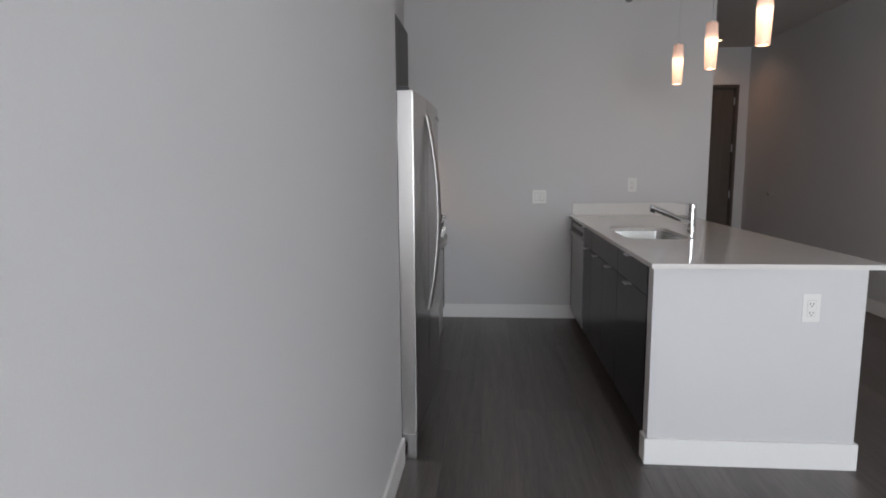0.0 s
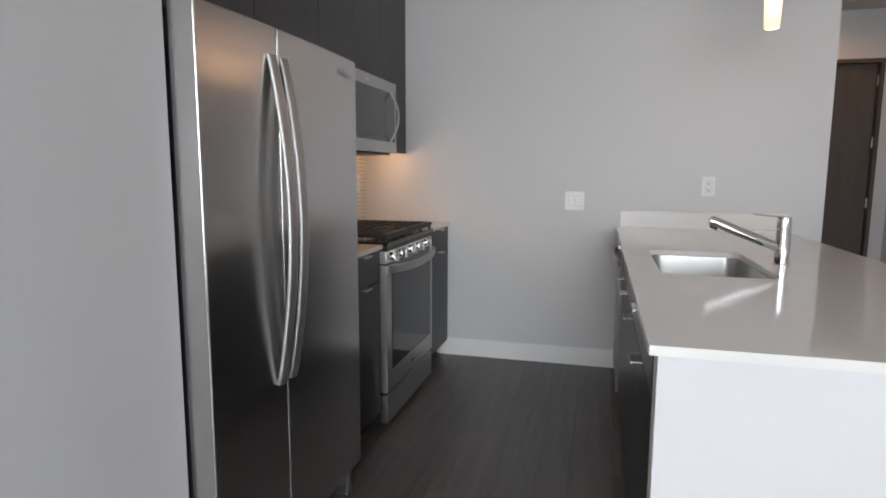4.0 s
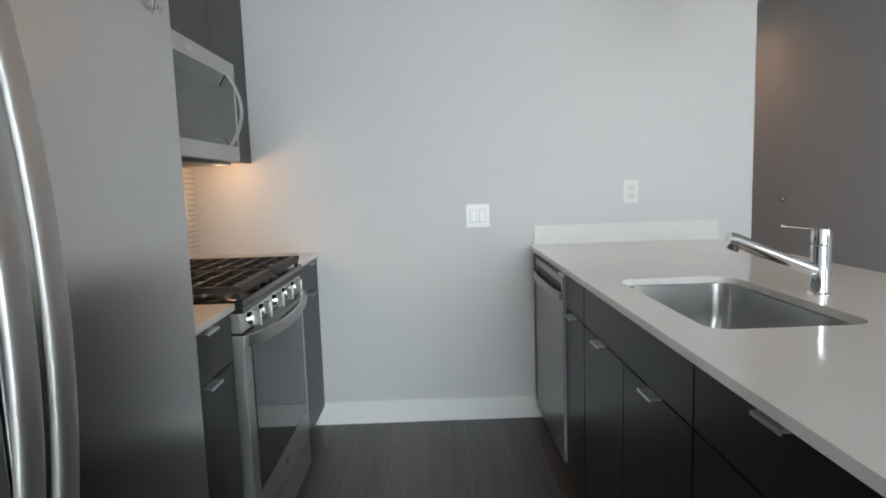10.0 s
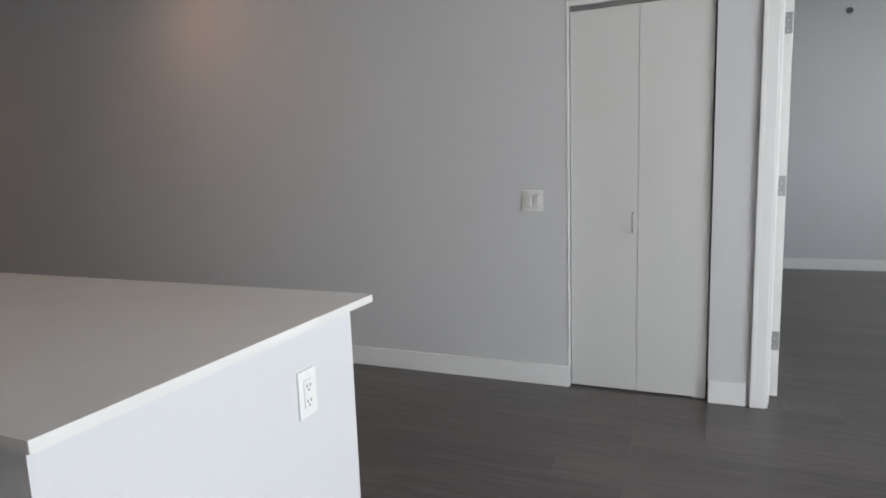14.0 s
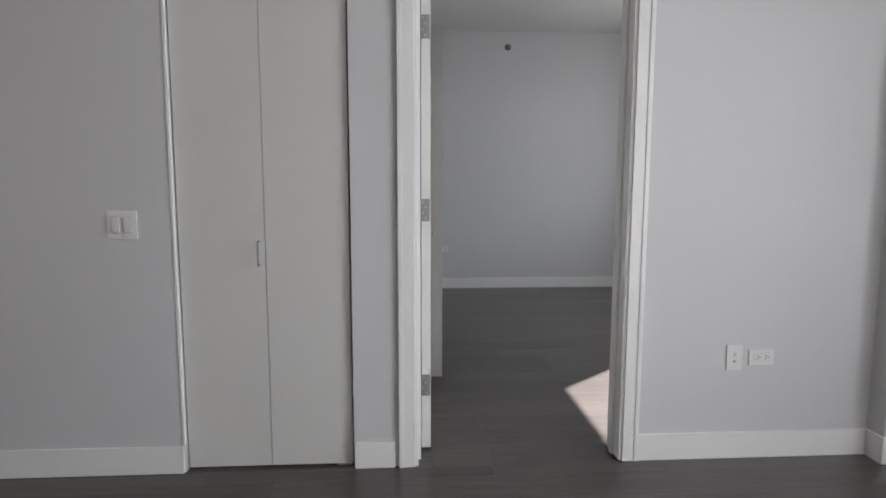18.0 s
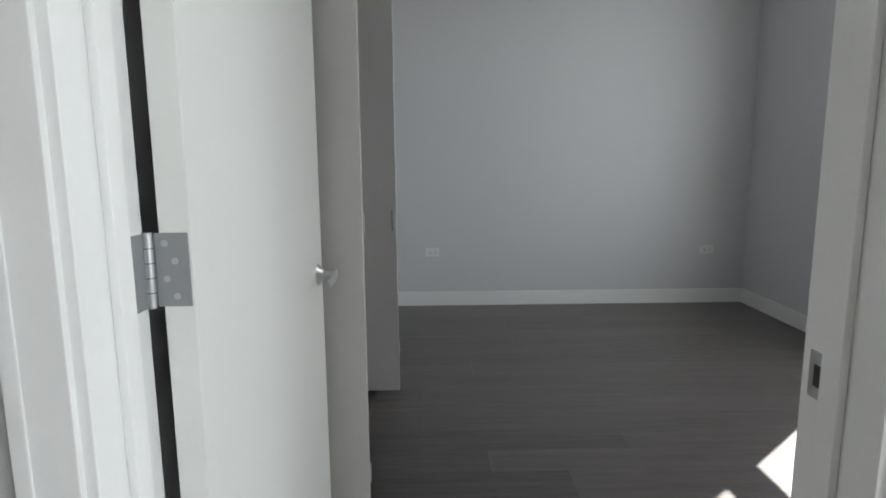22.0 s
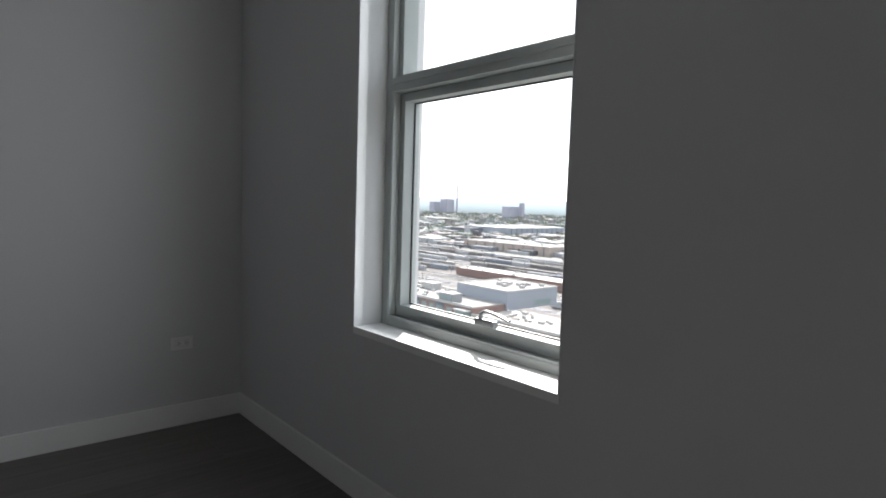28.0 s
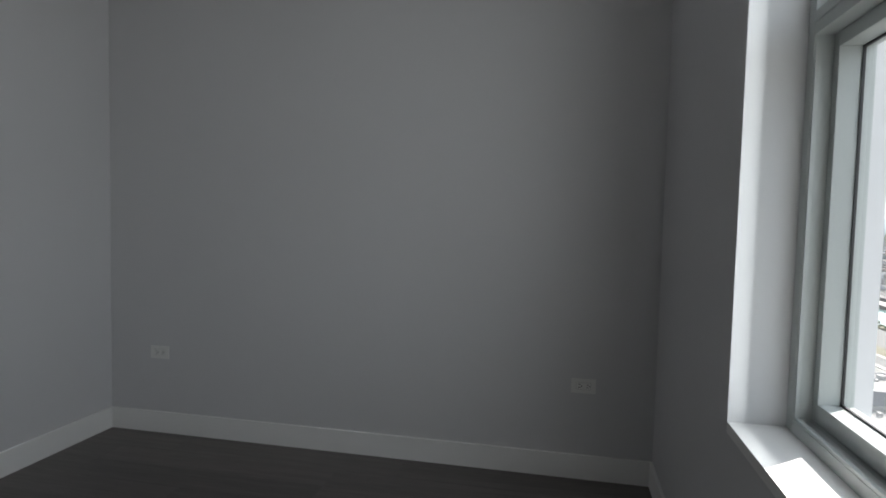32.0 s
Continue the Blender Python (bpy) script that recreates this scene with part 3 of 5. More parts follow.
part("guard_plate", on_guard(RY0 + 0.024, RY1 - 0.020, 1.022, 1.176, 0.001, 0.004), STEELH, rg, "brushed steel face of the back panel")
dp = part("display_panel", on_guard(-1.000, -0.790, 1.090, 1.165, 0.0055, 0.003), RUBBER, rg, "dark grey display panel")
CLOCK = glow("blue_clock", (0.04, 0.16, 1.0), 0.18)
part("clock_digits", on_guard(-0.915, -0.875, 1.130, 1.148, 0.009, 0.001), CLOCK, dp, "lit blue clock digits")
# burners and grates
for bx_, by_, r in ((-1.50, -1.12, 0.045), (-1.26, -1.12, 0.05), (-1.38, -0.89, 0.055), (-1.50, -0.66, 0.04), (-1.26, -0.66, 0.05)):
    b = part("burner", spun([(r, 0.926), (r, 0.934), (r * 0.8, 0.938)], bx_, by_, 20), NICKEL, rg, "round metal gas burner")
    part("burner_cap", spun([(r * 0.78, 0.938), (r * 0.78, 0.946), (r * 0.6, 0.949)], bx_, by_, 20), IRON, b)
for g0, g1 in ((RY0 + 0.012, -0.892), (-0.888, RY1 - 0.012)):
    bm = bmesh.new()
    x0, x1 = LEFT + 0.080, RX + 0.006
    for y, w in ((g0 + 0.010, 0.010 if g0 < -1 else 0.006), (g1 - 0.010, 0.006 if g0 < -1 else 0.010)):
        box(x0, y - w, 0.944, x1, y + w, 0.964, 0.005, bm)
    box(x0, g0 + 0.0202, 0.944, x0 + 0.018, g1 - 0.0202, 0.964, 0.005, bm)
    # the front bar slopes down towards the cook
    sl = [bm.verts.new((x, y, z)) for y in (g0 + 0.0202, g1 - 0.0202) for x, z in ((x1 - 0.034, 0.944), (x1, 0.940), (x1, 0.947), (x1 - 0.012, 0.962), (x1 - 0.034, 0.965))]
    for k in range(5):
        bm.faces.new((sl[k], sl[(k + 1) % 5], sl[5 + (k + 1) % 5], sl[5 + k]))
    bm.faces.new(sl[4::-1])
    bm.faces.new(sl[5:])
    for k in range(1, 8):
        x = x0 + (x1 - x0 - 0.02) * k / 8
        box(x - 0.006, g0 + 0.0202, 0.949, x + 0.006, g1 - 0.0202, 0.966, 0.003, bm)
    for q in (0.33, 0.67):
        y = g0 + (g1 - g0) * q
        box(x0 + 0.0182, y - 0.006, 0.945, x1 - 0.0342, y + 0.006, 0.958, 0.002, bm)
    for x in (x0 + 0.008, x1 - 0.012):
        for y in (g0 + 0.010, (g0 + g1) / 2, g1 - 0.010):
            box(x - 0.007, y - 0.0065, 0.926, x + 0.007, y + 0.0065, 0.9445, 0, bm)
    bmesh.ops.recalc_face_normals(bm, faces=bm.faces)
    part("grate", bm, IRON, rg, "black cast iron grate")

# ---- microwave over the range ----
MY0, MY1, MX, MZ0, MZ1 = -1.262, -0.472, -1.318, 1.366, 1.766
mw = thing("microwave", (-1.52, (MY0 + MY1) / 2, MZ0), "stainless steel over-the-range microwave hung under cabinets", "microwave")
part("body", box(LEFT + 0.002, MY0 + 0.004, MZ0 + 0.012, MX - 0.042, MY1 - 0.004, MZ1 - 0.001, 0.003), BLACK, mw, "black painted case")
part("front_frame", box(MX - 0.041, MY0, MZ0, MX, MY1, MZ1, 0.004), STEELH, mw, "brushed steel front")
mg = part("door_glass", box(MX - 0.003, MY0 + 0.026, MZ0 + 0.060, MX + 0.003, MY1 - 0.030, MZ1 - 0.062, 0.002), MWGLASS, mw, "dark grey glass door")
part("viewing_window", box(MX + 0.0028, MY0 + 0.090, MZ0 + 0.082, MX + 0.0040, MY1 - 0.185, MZ1 - 0.118, 0.0008), mat("mesh_window", (0.10, 0.10, 0.10), 0.06, vary=0.05, fine=900), mg, "lighter grey screened window")
pts = []
for k in range(25):
    q = k / 24
    b = math.sin(math.pi * q)
    pts.append((MX + 0.006 + 0.052 * b ** 0.9, MY1 - 0.120, MZ0 + 0.058 + (MZ1 - MZ0 - 0.114) * q))
part("handle", sweep(pts, 0.020, 0.010, (0, 1, 0), seg=16, flat=0.35), BAR, mg, "bowed steel door handle")
part("vent_base", box(LEFT + 0.03, MY0 + 0.02, MZ0 - 0.014, MX - 0.030, MY1 - 0.03, MZ0 + 0.012, 0.004), BLACK, mw, "dark underside with vents")
bm = bmesh.new()
box(MX, -0.945, MZ1 - 0.040, MX + 0.0012, -0.900, MZ1 - 0.022, 0, bm)
part("badge", bm, NICKEL, mw, "small metal badge as a plain shape")
WARM_LENS = glow("warm_lamp_lens", (1.0, 0.62, 0.30), 0.25)
part("lamp_lens", box(MX - 0.215, MY0 + 0.060, MZ0 - 0.0165, MX - 0.180, MY0 + 0.095, MZ0 - 0.0142), WARM_LENS, mw, "lit warm cooktop lamp")
puck = thing("under_cabinet_light", (-1.50, -0.17, 1.372), "small round warm puck light under the wall cabinet", "cabinet light")
part("housing", spun([(0.030, 1.3755), (0.030, 1.370), (0.024, 1.367)], -1.50, -0.17, 24), NICKEL, puck)
part("lens", spun([(0.021, 1.3668), (0.021, 1.3658)], -1.50, -0.17, 24), WARM_LENS, puck, "lit warm lens")
pl = new("puck_bulb", bpy.data.lights.new("puck_bulb", "POINT"))
pl.data.energy, pl.data.color, pl.data.shadow_soft_size = 0.19, (1.0, 0.58, 0.30), 0.03
pl.location = (-1.50, -0.20, 1.334)
for x, y, z, w in ((MX - 0.197, MY0 + 0.077, MZ0 - 0.024, 1.2),):
    sp = new("cooktop_lamp", bpy.data.lights.new("cooktop_lamp", "SPOT"))
    sp.data.energy, sp.data.color, sp.data.spot_size, sp.data.spot_blend, sp.data.shadow_soft_size = w, (1.0, 0.54, 0.24), radians(174), 0.3, 0.02
    sp.matrix_world = look((x, y, z), (x - 0.03, y, 0))

# ---- wall cabinets ----
UX, UT = -1.414, 2.46


def wall_cabinet(y0, y1, z0, z1, splits, label):
    t = thing("wall_cabinet", ((UX + LEFT) / 2, (y0 + y1) / 2, z0), label, "cabinet", "kitchen wall cabinets")
    part("body", box(LEFT + 0.001, y0, z0, UX - 0.021, y1, z1), UPCAB, t)
    edges = [y0, *splits, y1]
    for a, b in zip(edges, edges[1:]):
        part("cabinet_door", box(UX - 0.020, a + 0.0015, z0 - 0.004, UX, b - 0.0015, z1 + 0.004, 0.0012), UPCAB, t)


wall_cabinet(-0.469, -0.003, 1.380, UT, [], "tall dark wood-grain wall cabinet beside the microwave")
wall_cabinet(-1.268, -0.471, 1.776, UT, [-0.863], "dark wood-grain wall cabinet above the microwave")
wall_cabinet(-1.800, -1.270, 1.372, UT, [], "dark wood-grain wall cabinet between fridge and microwave")
wall_cabinet(-2.672, -1.802, 1.782, UT, [-2.237], "dark wood-grain wall cabinet above the fridge")
setting("soffit", [(LEFT + 0.002, -2.67, UT + 0.006, UX - 0.03, -0.004, CEILING - 0.002)], WALL, "grey painted soffit above the cabinets", "soffit")

# ---- island ----
IX0, IX1 = 0.0, 0.880
IG = "island base cabinets"
base_cabinet(-1.018, -0.738, IX0, 0.62, -1, "narrow dark wood-grain island cabinet beside the dishwasher", [("drawer_front", 0.749, 0.889, [], [-0.785]), ("cabinet_door", 0.104, 0.744, [], [-0.885])], group=IG)
base_cabinet(-1.880, -1.021, IX0, 0.62, -1, "wide dark wood-grain sink cabinet with two doors", [("false_front", 0.749, 0.889, [], []), ("cabinet_door", 0.104, 0.744, [-1.445], [-1.248, -1.680])], group=IG, body_top=0.69)
base_cabinet(-2.508, -1.883, IX0, 0.62, -1, "dark wood-grain island cabinet with a top drawer", [("drawer_front", 0.749, 0.889, [], [-2.183]), ("cabinet_door", 0.104, 0.744, [], [-2.183])], group=IG)
setting("island_half_wall", [(0.0, -2.606, 0, IX1, -2.527, TOP - SLAB), (0.625, -2.527, 0, IX1, -0.002, TOP - SLAB), (0.02, -2.527, 0, 0.05, -2.503, TOP - SLAB)],
        WALL, "grey painted half wall round the island", "wall")
baseboard([(-0.014, -2.620, IX1 + 0.014, -2.606), (-0.014, -2.606, 0.0, -2.53), (IX1, -2.606, IX1 + 0.014, -0.002)])

dw = thing("dishwasher", (0.3, -0.435, 0), "stainless steel dishwasher built into the island", "dishwasher")
part("body", box(0.02, -0.732, 0.05, 0.60, -0.132, 0.865), BLACK, dw)
dd = part("door", box(-0.012, -0.734, 0.105, 0.019, -0.130, 0.868, 0.004), DARKSTEEL, dw)
# grey strip added over the steel edge to kill its bright window reflection
part("edge_dimmer", box(-0.0105, -0.7355, 0.108, 0.0185, -0.7342, 0.866), DOORSIDE, dd, "grey strip added to dull the reflection on the door edge")
part("control_strip", box(-0.010, -0.730, 0.869, 0.02, -0.134, 0.880), BLACK, dw)
hb = sweep([(-0.018 - 0.020 * math.sin(math.pi * s) ** 0.4, -0.722 + 0.575 * s, 0.792) for s in [k / 20 for k in range(21)]], 0.034, 0.014, (0, 0, 1), seg=16, flat=0.5)
part("handle", hb, BAR, dd, "bowed steel bar handle")
part("pocket", box(-0.0135, -0.705, 0.800, -0.0115, -0.160, 0.838), SLOT, dd, "dark recess behind the handle")
part("kick_plate", box(0.06, -0.728, 0.0, 0.08, -0.134, 0.10), BLACK, dw)
part("badge", tube((-0.0135, -0.665, 0.18), (-0.0115, -0.665, 0.18), 0.009, seg=12), CHROME, dd)
setting("island_filler", [(0.0, -0.129, 0.10, 0.60, -0.003, TOP - SLAB)], CAB, "dark filler strip beside the wall", "trim")

# worktop with a hole for the sink
SX0, SX1, SY0, SY1 = 0.085, 0.455, -1.770, -1.112


def rounded(x0, y0, x1, y1, r, n=6):
    out = []
    for cx, cy, a0 in ((x1 - r, y1 - r, 0), (x0 + r, y1 - r, 90), (x0 + r, y0 + r, 180), (x1 - r, y0 + r, 270)):
        out += [(cx + r * math.cos(radians(a0 + 90 * k / n)), cy + r * math.sin(radians(a0 + 90 * k / n))) for k in range(n + 1)]
    return out


bm = bmesh.new()
outer = rounded(-0.022, -2.652, 0.932, -0.002, 0.004, 2)
inner = rounded(SX0, SY0, SX1, SY1, 0.055)
rings = {}
for z in (TOP - SLAB, TOP):
    for nm, loop in (("o", outer), ("i", inner)):
        rings[nm, z] = [bm.verts.new((x, y, z)) for x, y in loop]
    es = []
    for nm in "oi":
        r = rings[nm, z]
        es += [bm.edges.new((r[k], r[(k + 1) % len(r)])) for k in range(len(r))]
    bmesh.ops.triangle_fill(bm, use_beauty=True, use_dissolve=False, edges=es)
for nm in "oi":
    a, b = rings[nm, TOP - SLAB], rings[nm, TOP]
    for k in range(len(a)):
        bm.faces.new((a[k], a[(k + 1) % len(a)], b[(k + 1) % len(a)], b[k]))
single("island_countertop", bm, QUARTZ, "white quartz island countertop with an undermount sink", "countertop")
single("splash_strip", box(0.0, -0.021, TOP + 0.0005, 0.945, -0.001, TOP + 0.100, 0.0015), UPSTAND, "low white quartz upstand along the wall", "backsplash")

sk = thing("sink", ((SX0 + SX1) / 2, (SY0 + SY1) / 2, 0.70), "undermount stainless steel single bowl sink", "sink")
bm = bmesh.new()
loops = []
for off, z, r in ((0.004, TOP - SLAB - 0.001, 0.058), (-0.006, TOP - SLAB - 0.002, 0.055), (-0.010, 0.80, 0.055), (-0.016, 0.735, 0.06), (-0.035, 0.708, 0.06), (-0.075, 0.700, 0.05)):
    loops.append([bm.verts.new((x, y, z)) for x, y in rounded(SX0 - off, SY0 - off, SX1 + off, SY1 + off, r)])
for a, b in zip(loops, loops[1:]):
    for k in range(len(a)):
        bm.faces.new((a[k], a[(k + 1) % len(a)], b[(k + 1) % len(a)], b[k]))
bm.faces.new(loops[-1])
part("basin", bm, SINK, sk)
dn = part("drain", spun([(0.045, 0.7015), (0.044, 0.704), (0.034, 0.7035), (0.030, 0.7025)], 0.27, -1.30, 24), CHROME, sk, "round chrome drain")
part("strainer", spun([(0.028, 0.7030), (0.020, 0.7045)], 0.27, -1.30, 16), SLOT, dn)

fc = thing("faucet", (0.528, -1.455, TOP), "chrome single-lever kitchen faucet with a pull-out spout", "faucet")
fx, fy = 0.528, -1.455
part("body", spun([(0.029, TOP), (0.029, TOP + 0.006), (0.0245, TOP + 0.010), (0.0245, 1.052), (0.0235, 1.054)], fx, fy, 28), CHROME, fc)
cap = part("cap", spun([(0.0235, 1.056), (0.0245, 1.058), (0.0245, 1.092), (0.022, 1.099), (0.012, 1.101)], fx, fy, 28), CHROME, fc)
part("lever", sweep([(fx + 0.008, fy, 1.097), (fx - 0.04, fy, 1.101), (fx - 0.105, fy, 1.108)], 0.026, 0.007, (0, 1, 0), seg=12), CHROME, cap)
sp_ = part("spout", sweep([(fx - 0.01, fy, 0.985), (fx - 0.035, fy, 0.993), (fx - 0.15, fy, 1.040)], 0.035, 0.035, (0, 1, 0), seg=16), CHROME, fc)
part("spray_head", sweep([(fx - 0.15, fy, 1.040), (fx - 0.19, fy, 1.057), (fx - 0.235, fy, 1.076), (fx - 0.252, fy, 1.080)], 0.039, 0.037, (0, 1, 0), seg=16), CHROME, sp_)
part("nozzle", tube((fx - 0.232, fy, 1.066), (fx - 0.240, fy, 1.048), 0.015, seg=16), RUBBER, sp_)

# ---- plates ----
plate("light_switch", (-0.284, BACK, 1.076), "y", -1, 0.118, 0.116, ["rocker", "rocker"], "white double rocker switch on the kitchen wall", "light switch")
plate("power_outlet", (0.500, BACK, 1.176), "y", -1, 0.072, 0.116, ["gfci"], "white socket on the wall above the island", "outlet")
plate("power_outlet", (0.658, -2.606, 0.724), "y", -1, 0.072, 0.120, ["gfci"], "white socket on the end of the island", "outlet")
plate("power_outlet", (LEFT + 0.008, -0.165, 1.178), "x", 1, 0.072, 0.116, ["gfci"], "white socket on the tiled backsplash", "outlet")
plate("light_switch", (RIGHT, -2.664, 1.063), "x", -1, 0.118, 0.116, ["rocker", "rocker"], "white double rocker switch beside the closet", "light switch")
plate("antenna_outlet", (RIGHT, -5.268, 0.465), "x", -1, 0.072, 0.116, ["coax"], "white antenna plate on the living room wall", "outlet")
plate("power_outlet", (RIGHT, -5.392, 0.465), "x", -1, 0.072, 0.116, ["duplex"], "white sideways socket beside the antenna plate", "outlet", True)
plate("power_outlet", (BED_X1, -4.248, 0.460), "x", -1, 0.072, 0.116, ["duplex"], "white sideways socket on the far bedroom wall", "outlet", True)
plate("power_outlet", (BED_X1, -6.585, 0.460), "x", -1, 0.072, 0.116, ["duplex"], "white sideways socket near the bedroom corner", "outlet", True)
plate("power_outlet", (4.075, SOUTH, 0.484), "y", 1, 0.072, 0.116, ["duplex"], "white sideways socket under the window wall", "outlet", True)


def sprinkler(x, y, z, n, label):
    t = thing("sprinkler", (x, y, z), label, "sprinkler")
    p = Vector((x, y, z))
    n = Vector(n)
    part("cover_ring", tube(p, p + n * 0.008, 0.034, 0.028, 20), LATCH, t, "dull metal cover ring")
    part("head", tube(p + n * 0.008, p + n * 0.045, 0.010, seg=12), LATCH, t)
    part("deflector", tube(p + n * 0.045, p + n * 0.049, 0.019, seg=12), LATCH, t)


sprinkler(BED_X1, -4.968, 2.728, (-1, 0, 0), "small metal sidewall sprinkler high on the bedroom wall")
sprinkler(0.42, BACK, 2.70, (0, -1, 0), "small metal sidewall sprinkler high on the kitchen wall")

# ---- pendants ----
PG = bpy.data.materials.new("lit_pendant_glass")
PG.use_nodes = True
_n, _l = PG.node_tree.nodes, PG.node_tree.links
_b = _n["Principled BSDF"]
_b.inputs["Base Color"].default_value = (0.62, 0.50, 0.44, 1)
_b.inputs["Roughness"].default_value = 0.25
_tc, _sx, _cr = _n.new("ShaderNodeTexCoord"), _n.new("ShaderNodeSeparateXYZ"), _n.new("ShaderNodeValToRGB")
_l.new(_tc.outputs["Generated"], _sx.inputs[0])
_l.new(_sx.outputs["Z"], _cr.inputs[0])
_e = _cr.color_ramp.elements
_e[0].position, _e[0].color = 0.0, (0.30, 0.16, 0.10, 1)
_e[1].position, _e[1].color = 1.0, (0.10, 0.045, 0.025, 1)
for _p, _c in ((0.30, (0.62, 0.34, 0.20, 1)), (0.50, (1.0, 0.60, 0.34, 1)), (0.62, (1.0, 0.70, 0.45, 1)), (0.68, (0.45, 0.25, 0.16, 1)), (0.78, (0.17, 0.10, 0.075, 1))):
    _x = _e.new(_p)
    _x.color = _c
_l.new(_cr.outputs["Color"], _b.inputs["Emission Color"])
_b.inputs["Emission Strength"].default_value = 0.60


def pendant(x, y):
    t = thing("pendant_light", (x, y, CEILING), "slim frosted glass pendant lamp, lit warm, on a thin rod", "pendant light", "pendants over the island")
    z0 = 1.893
    s = part("shade", spun([(0.030, z0), (0.0315, z0 + 0.002), (0.0360, z0 + 0.158), (0.0368, z0 + 0.172), (0.0355, z0 + 0.186), (0.0315, z0 + 0.260), (0.028, z0 + 0.264)], x, y, 32), PG, t, "frosted glass shade glowing warm")
    part("socket_cap", spun([(0.016, z0 + 0.264), (0.016, z0 + 0.272), (0.005, z0 + 0.282)], x, y, 16), NICKEL, t)
    for sgn in (-1, 1):
        part("set_screw", tube((x + sgn * 0.0295, y, z0 + 0.250), (x + sgn * 0.037, y, z0 + 0.250), 0.003, seg=8), NICKEL, s)
    part("rod", tube((x, y, z0 + 0.282), (x, y, CEILING - 0.02), 0.0035, seg=8), NICKEL, t)
    part("canopy", spun([(0.02, CEILING - 0.022), (0.058, CEILING - 0.018), (0.062, CEILING - 0.001)], x, y, 28), NICKEL, t)


for y in (-0.855, -1.482, -2.163):
    pendant(0.580, y)
    pl = new("pendant_bulb", bpy.data.lights.new("pendant_bulb", "POINT"))
    pl.data.energy, pl.data.color, pl.data.shadow_soft_size = 0.13, (1.0, 0.60, 0.32), 0.02
    pl.location = (0.580, y, 1.876)

# ---- doors and closets ----
def lever(parent, x, z, y, sy):
    """A lever handle on a door face at y that looks along sy."""
    bm = tube((x, y, z), (x, y + sy * 0.016, z), 0.031, 0.013, 24)
    tube((x, y + sy * 0.012, z), (x, y + sy * 0.052, z), 0.010, seg=14, bm=bm)
    sweep([(x + 0.008, y + sy * 0.050, z), (x - 0.03, y + sy * 0.052, z - 0.001), (x - 0.115, y + sy * 0.047, z - 0.010)], 0.026, 0.011, (0, 0, 1), bm, 12)
    return part("door_handle", bm, NICKEL, parent, "satin chrome lever handle on a round rose")


def casing(name, boxes):
    setting(name, boxes, TRIM, "white painted door casing", "trim", 0.003)


JX0, JX1 = RIGHT - 0.006, RIGHT_BACK + 0.006
CW = 0.062
casing("door_frame", [(JX0, DR1 - 0.020, 0, JX1, DR1, DRH), (JX0, DR0, 0, JX1, DR0 + 0.020, DRH), (JX0, DR0 + 0.020, DRH - 0.020, JX1, DR1 - 0.020, DRH)])
casing("door_stop", [(2.800, DR1 - 0.032, 0, 2.837, DR1 - 0.020, DRH - 0.032), (2.800, DR0 + 0.020, 0, 2.837, DR0 + 0.032, DRH - 0.032), (2.800, DR0 + 0.020, DRH - 0.032, 2.837, DR1 - 0.020, DRH - 0.020)])
for nm, xa, xb, xc in (("casing_living", RIGHT - 0.016, RIGHT, RIGHT - 0.020), ("casing_bedroom", RIGHT_BACK, RIGHT_BACK + 0.016, RIGHT_BACK + 0.016)):
    bl = [(xa, DR1 - 0.006, 0, xb, DR1 + CW, DRH + CW), (xa, DR0 - CW, 0, xb, DR0 + 0.006, DRH + CW), (xa, DR0 + 0.006, DRH - 0.006, xb, DR1 - 0.006, DRH + CW)]
    casing(nm, bl)
    casing(nm + "_edge", [(xc, DR1 + CW - 0.018, 0, xc + 0.0042, DR1 + CW + 0.002, DRH + CW + 0.002), (xc, DR0 - CW - 0.002, 0, xc + 0.0042, DR0 - CW + 0.018, DRH + CW + 0.002), (xc, DR0 - CW + 0.018, DRH + CW - 0.018, xc + 0.0042, DR1 + CW - 0.018, DRH + CW + 0.002)])

bd = thing("bedroom_door", (3.3550, -3.894, 0), "white flat bedroom door standing fully open", "door")
leaf = part("door_leaf", box(2.896, -3.922, 0.012, 3.8070, -3.880, DRH - 0.022, 0.002), DOOR, bd)
lever(leaf, 3.7450, 0.937, -3.922, -1)
part("latch_plate", box(3.8065, -3.906, 0.905, 3.8090, -3.882, 0.965), NICKEL, leaf)
for z in (0.312, 1.115, 1.900):
    h = part("hinge", tube((2.891, -3.867, z - 0.051), (2.891, -3.867, z + 0.051), 0.0068, seg=14), HINGE, bd, "dull steel butt hinge")
    part("hinge_leaf", box(2.8935, -3.919, z - 0.050, 2.8958, -3.874, z + 0.050, 0.001), HINGE, h)
    part("hinge_leaf", box(2.851, DR1 - 0.0225, z - 0.050, 2.889, DR1 - 0.0200, z + 0.050, 0.001), HINGE, h)
    for k in range(4):
        y, zz = -3.894 + (0.006 if k % 2 else -0.006), z - 0.036 + 0.024 * k
        bm = tube((2.8922, y, zz), (2.8934, y, zz), 0.0046, seg=12)
        tube((2.8918, y, zz), (2.8921, y, zz), 0.0016, seg=8, bm=bm)
        part("hinge_screw", bm, NICKEL, h)
    for k in (-0.030, -0.010, 0.010, 0.030):
        part("knuckle_joint", tube((2.891, -3.867, z + k - 0.0006), (2.891, -3.867, z + k + 0.0006), 0.0071, seg=14), SLOT, h)
sp = thing("strike_plate", (2.829, DR0 + 0.020, 0.968), "small satin metal strike plate in the door frame", "strike plate")
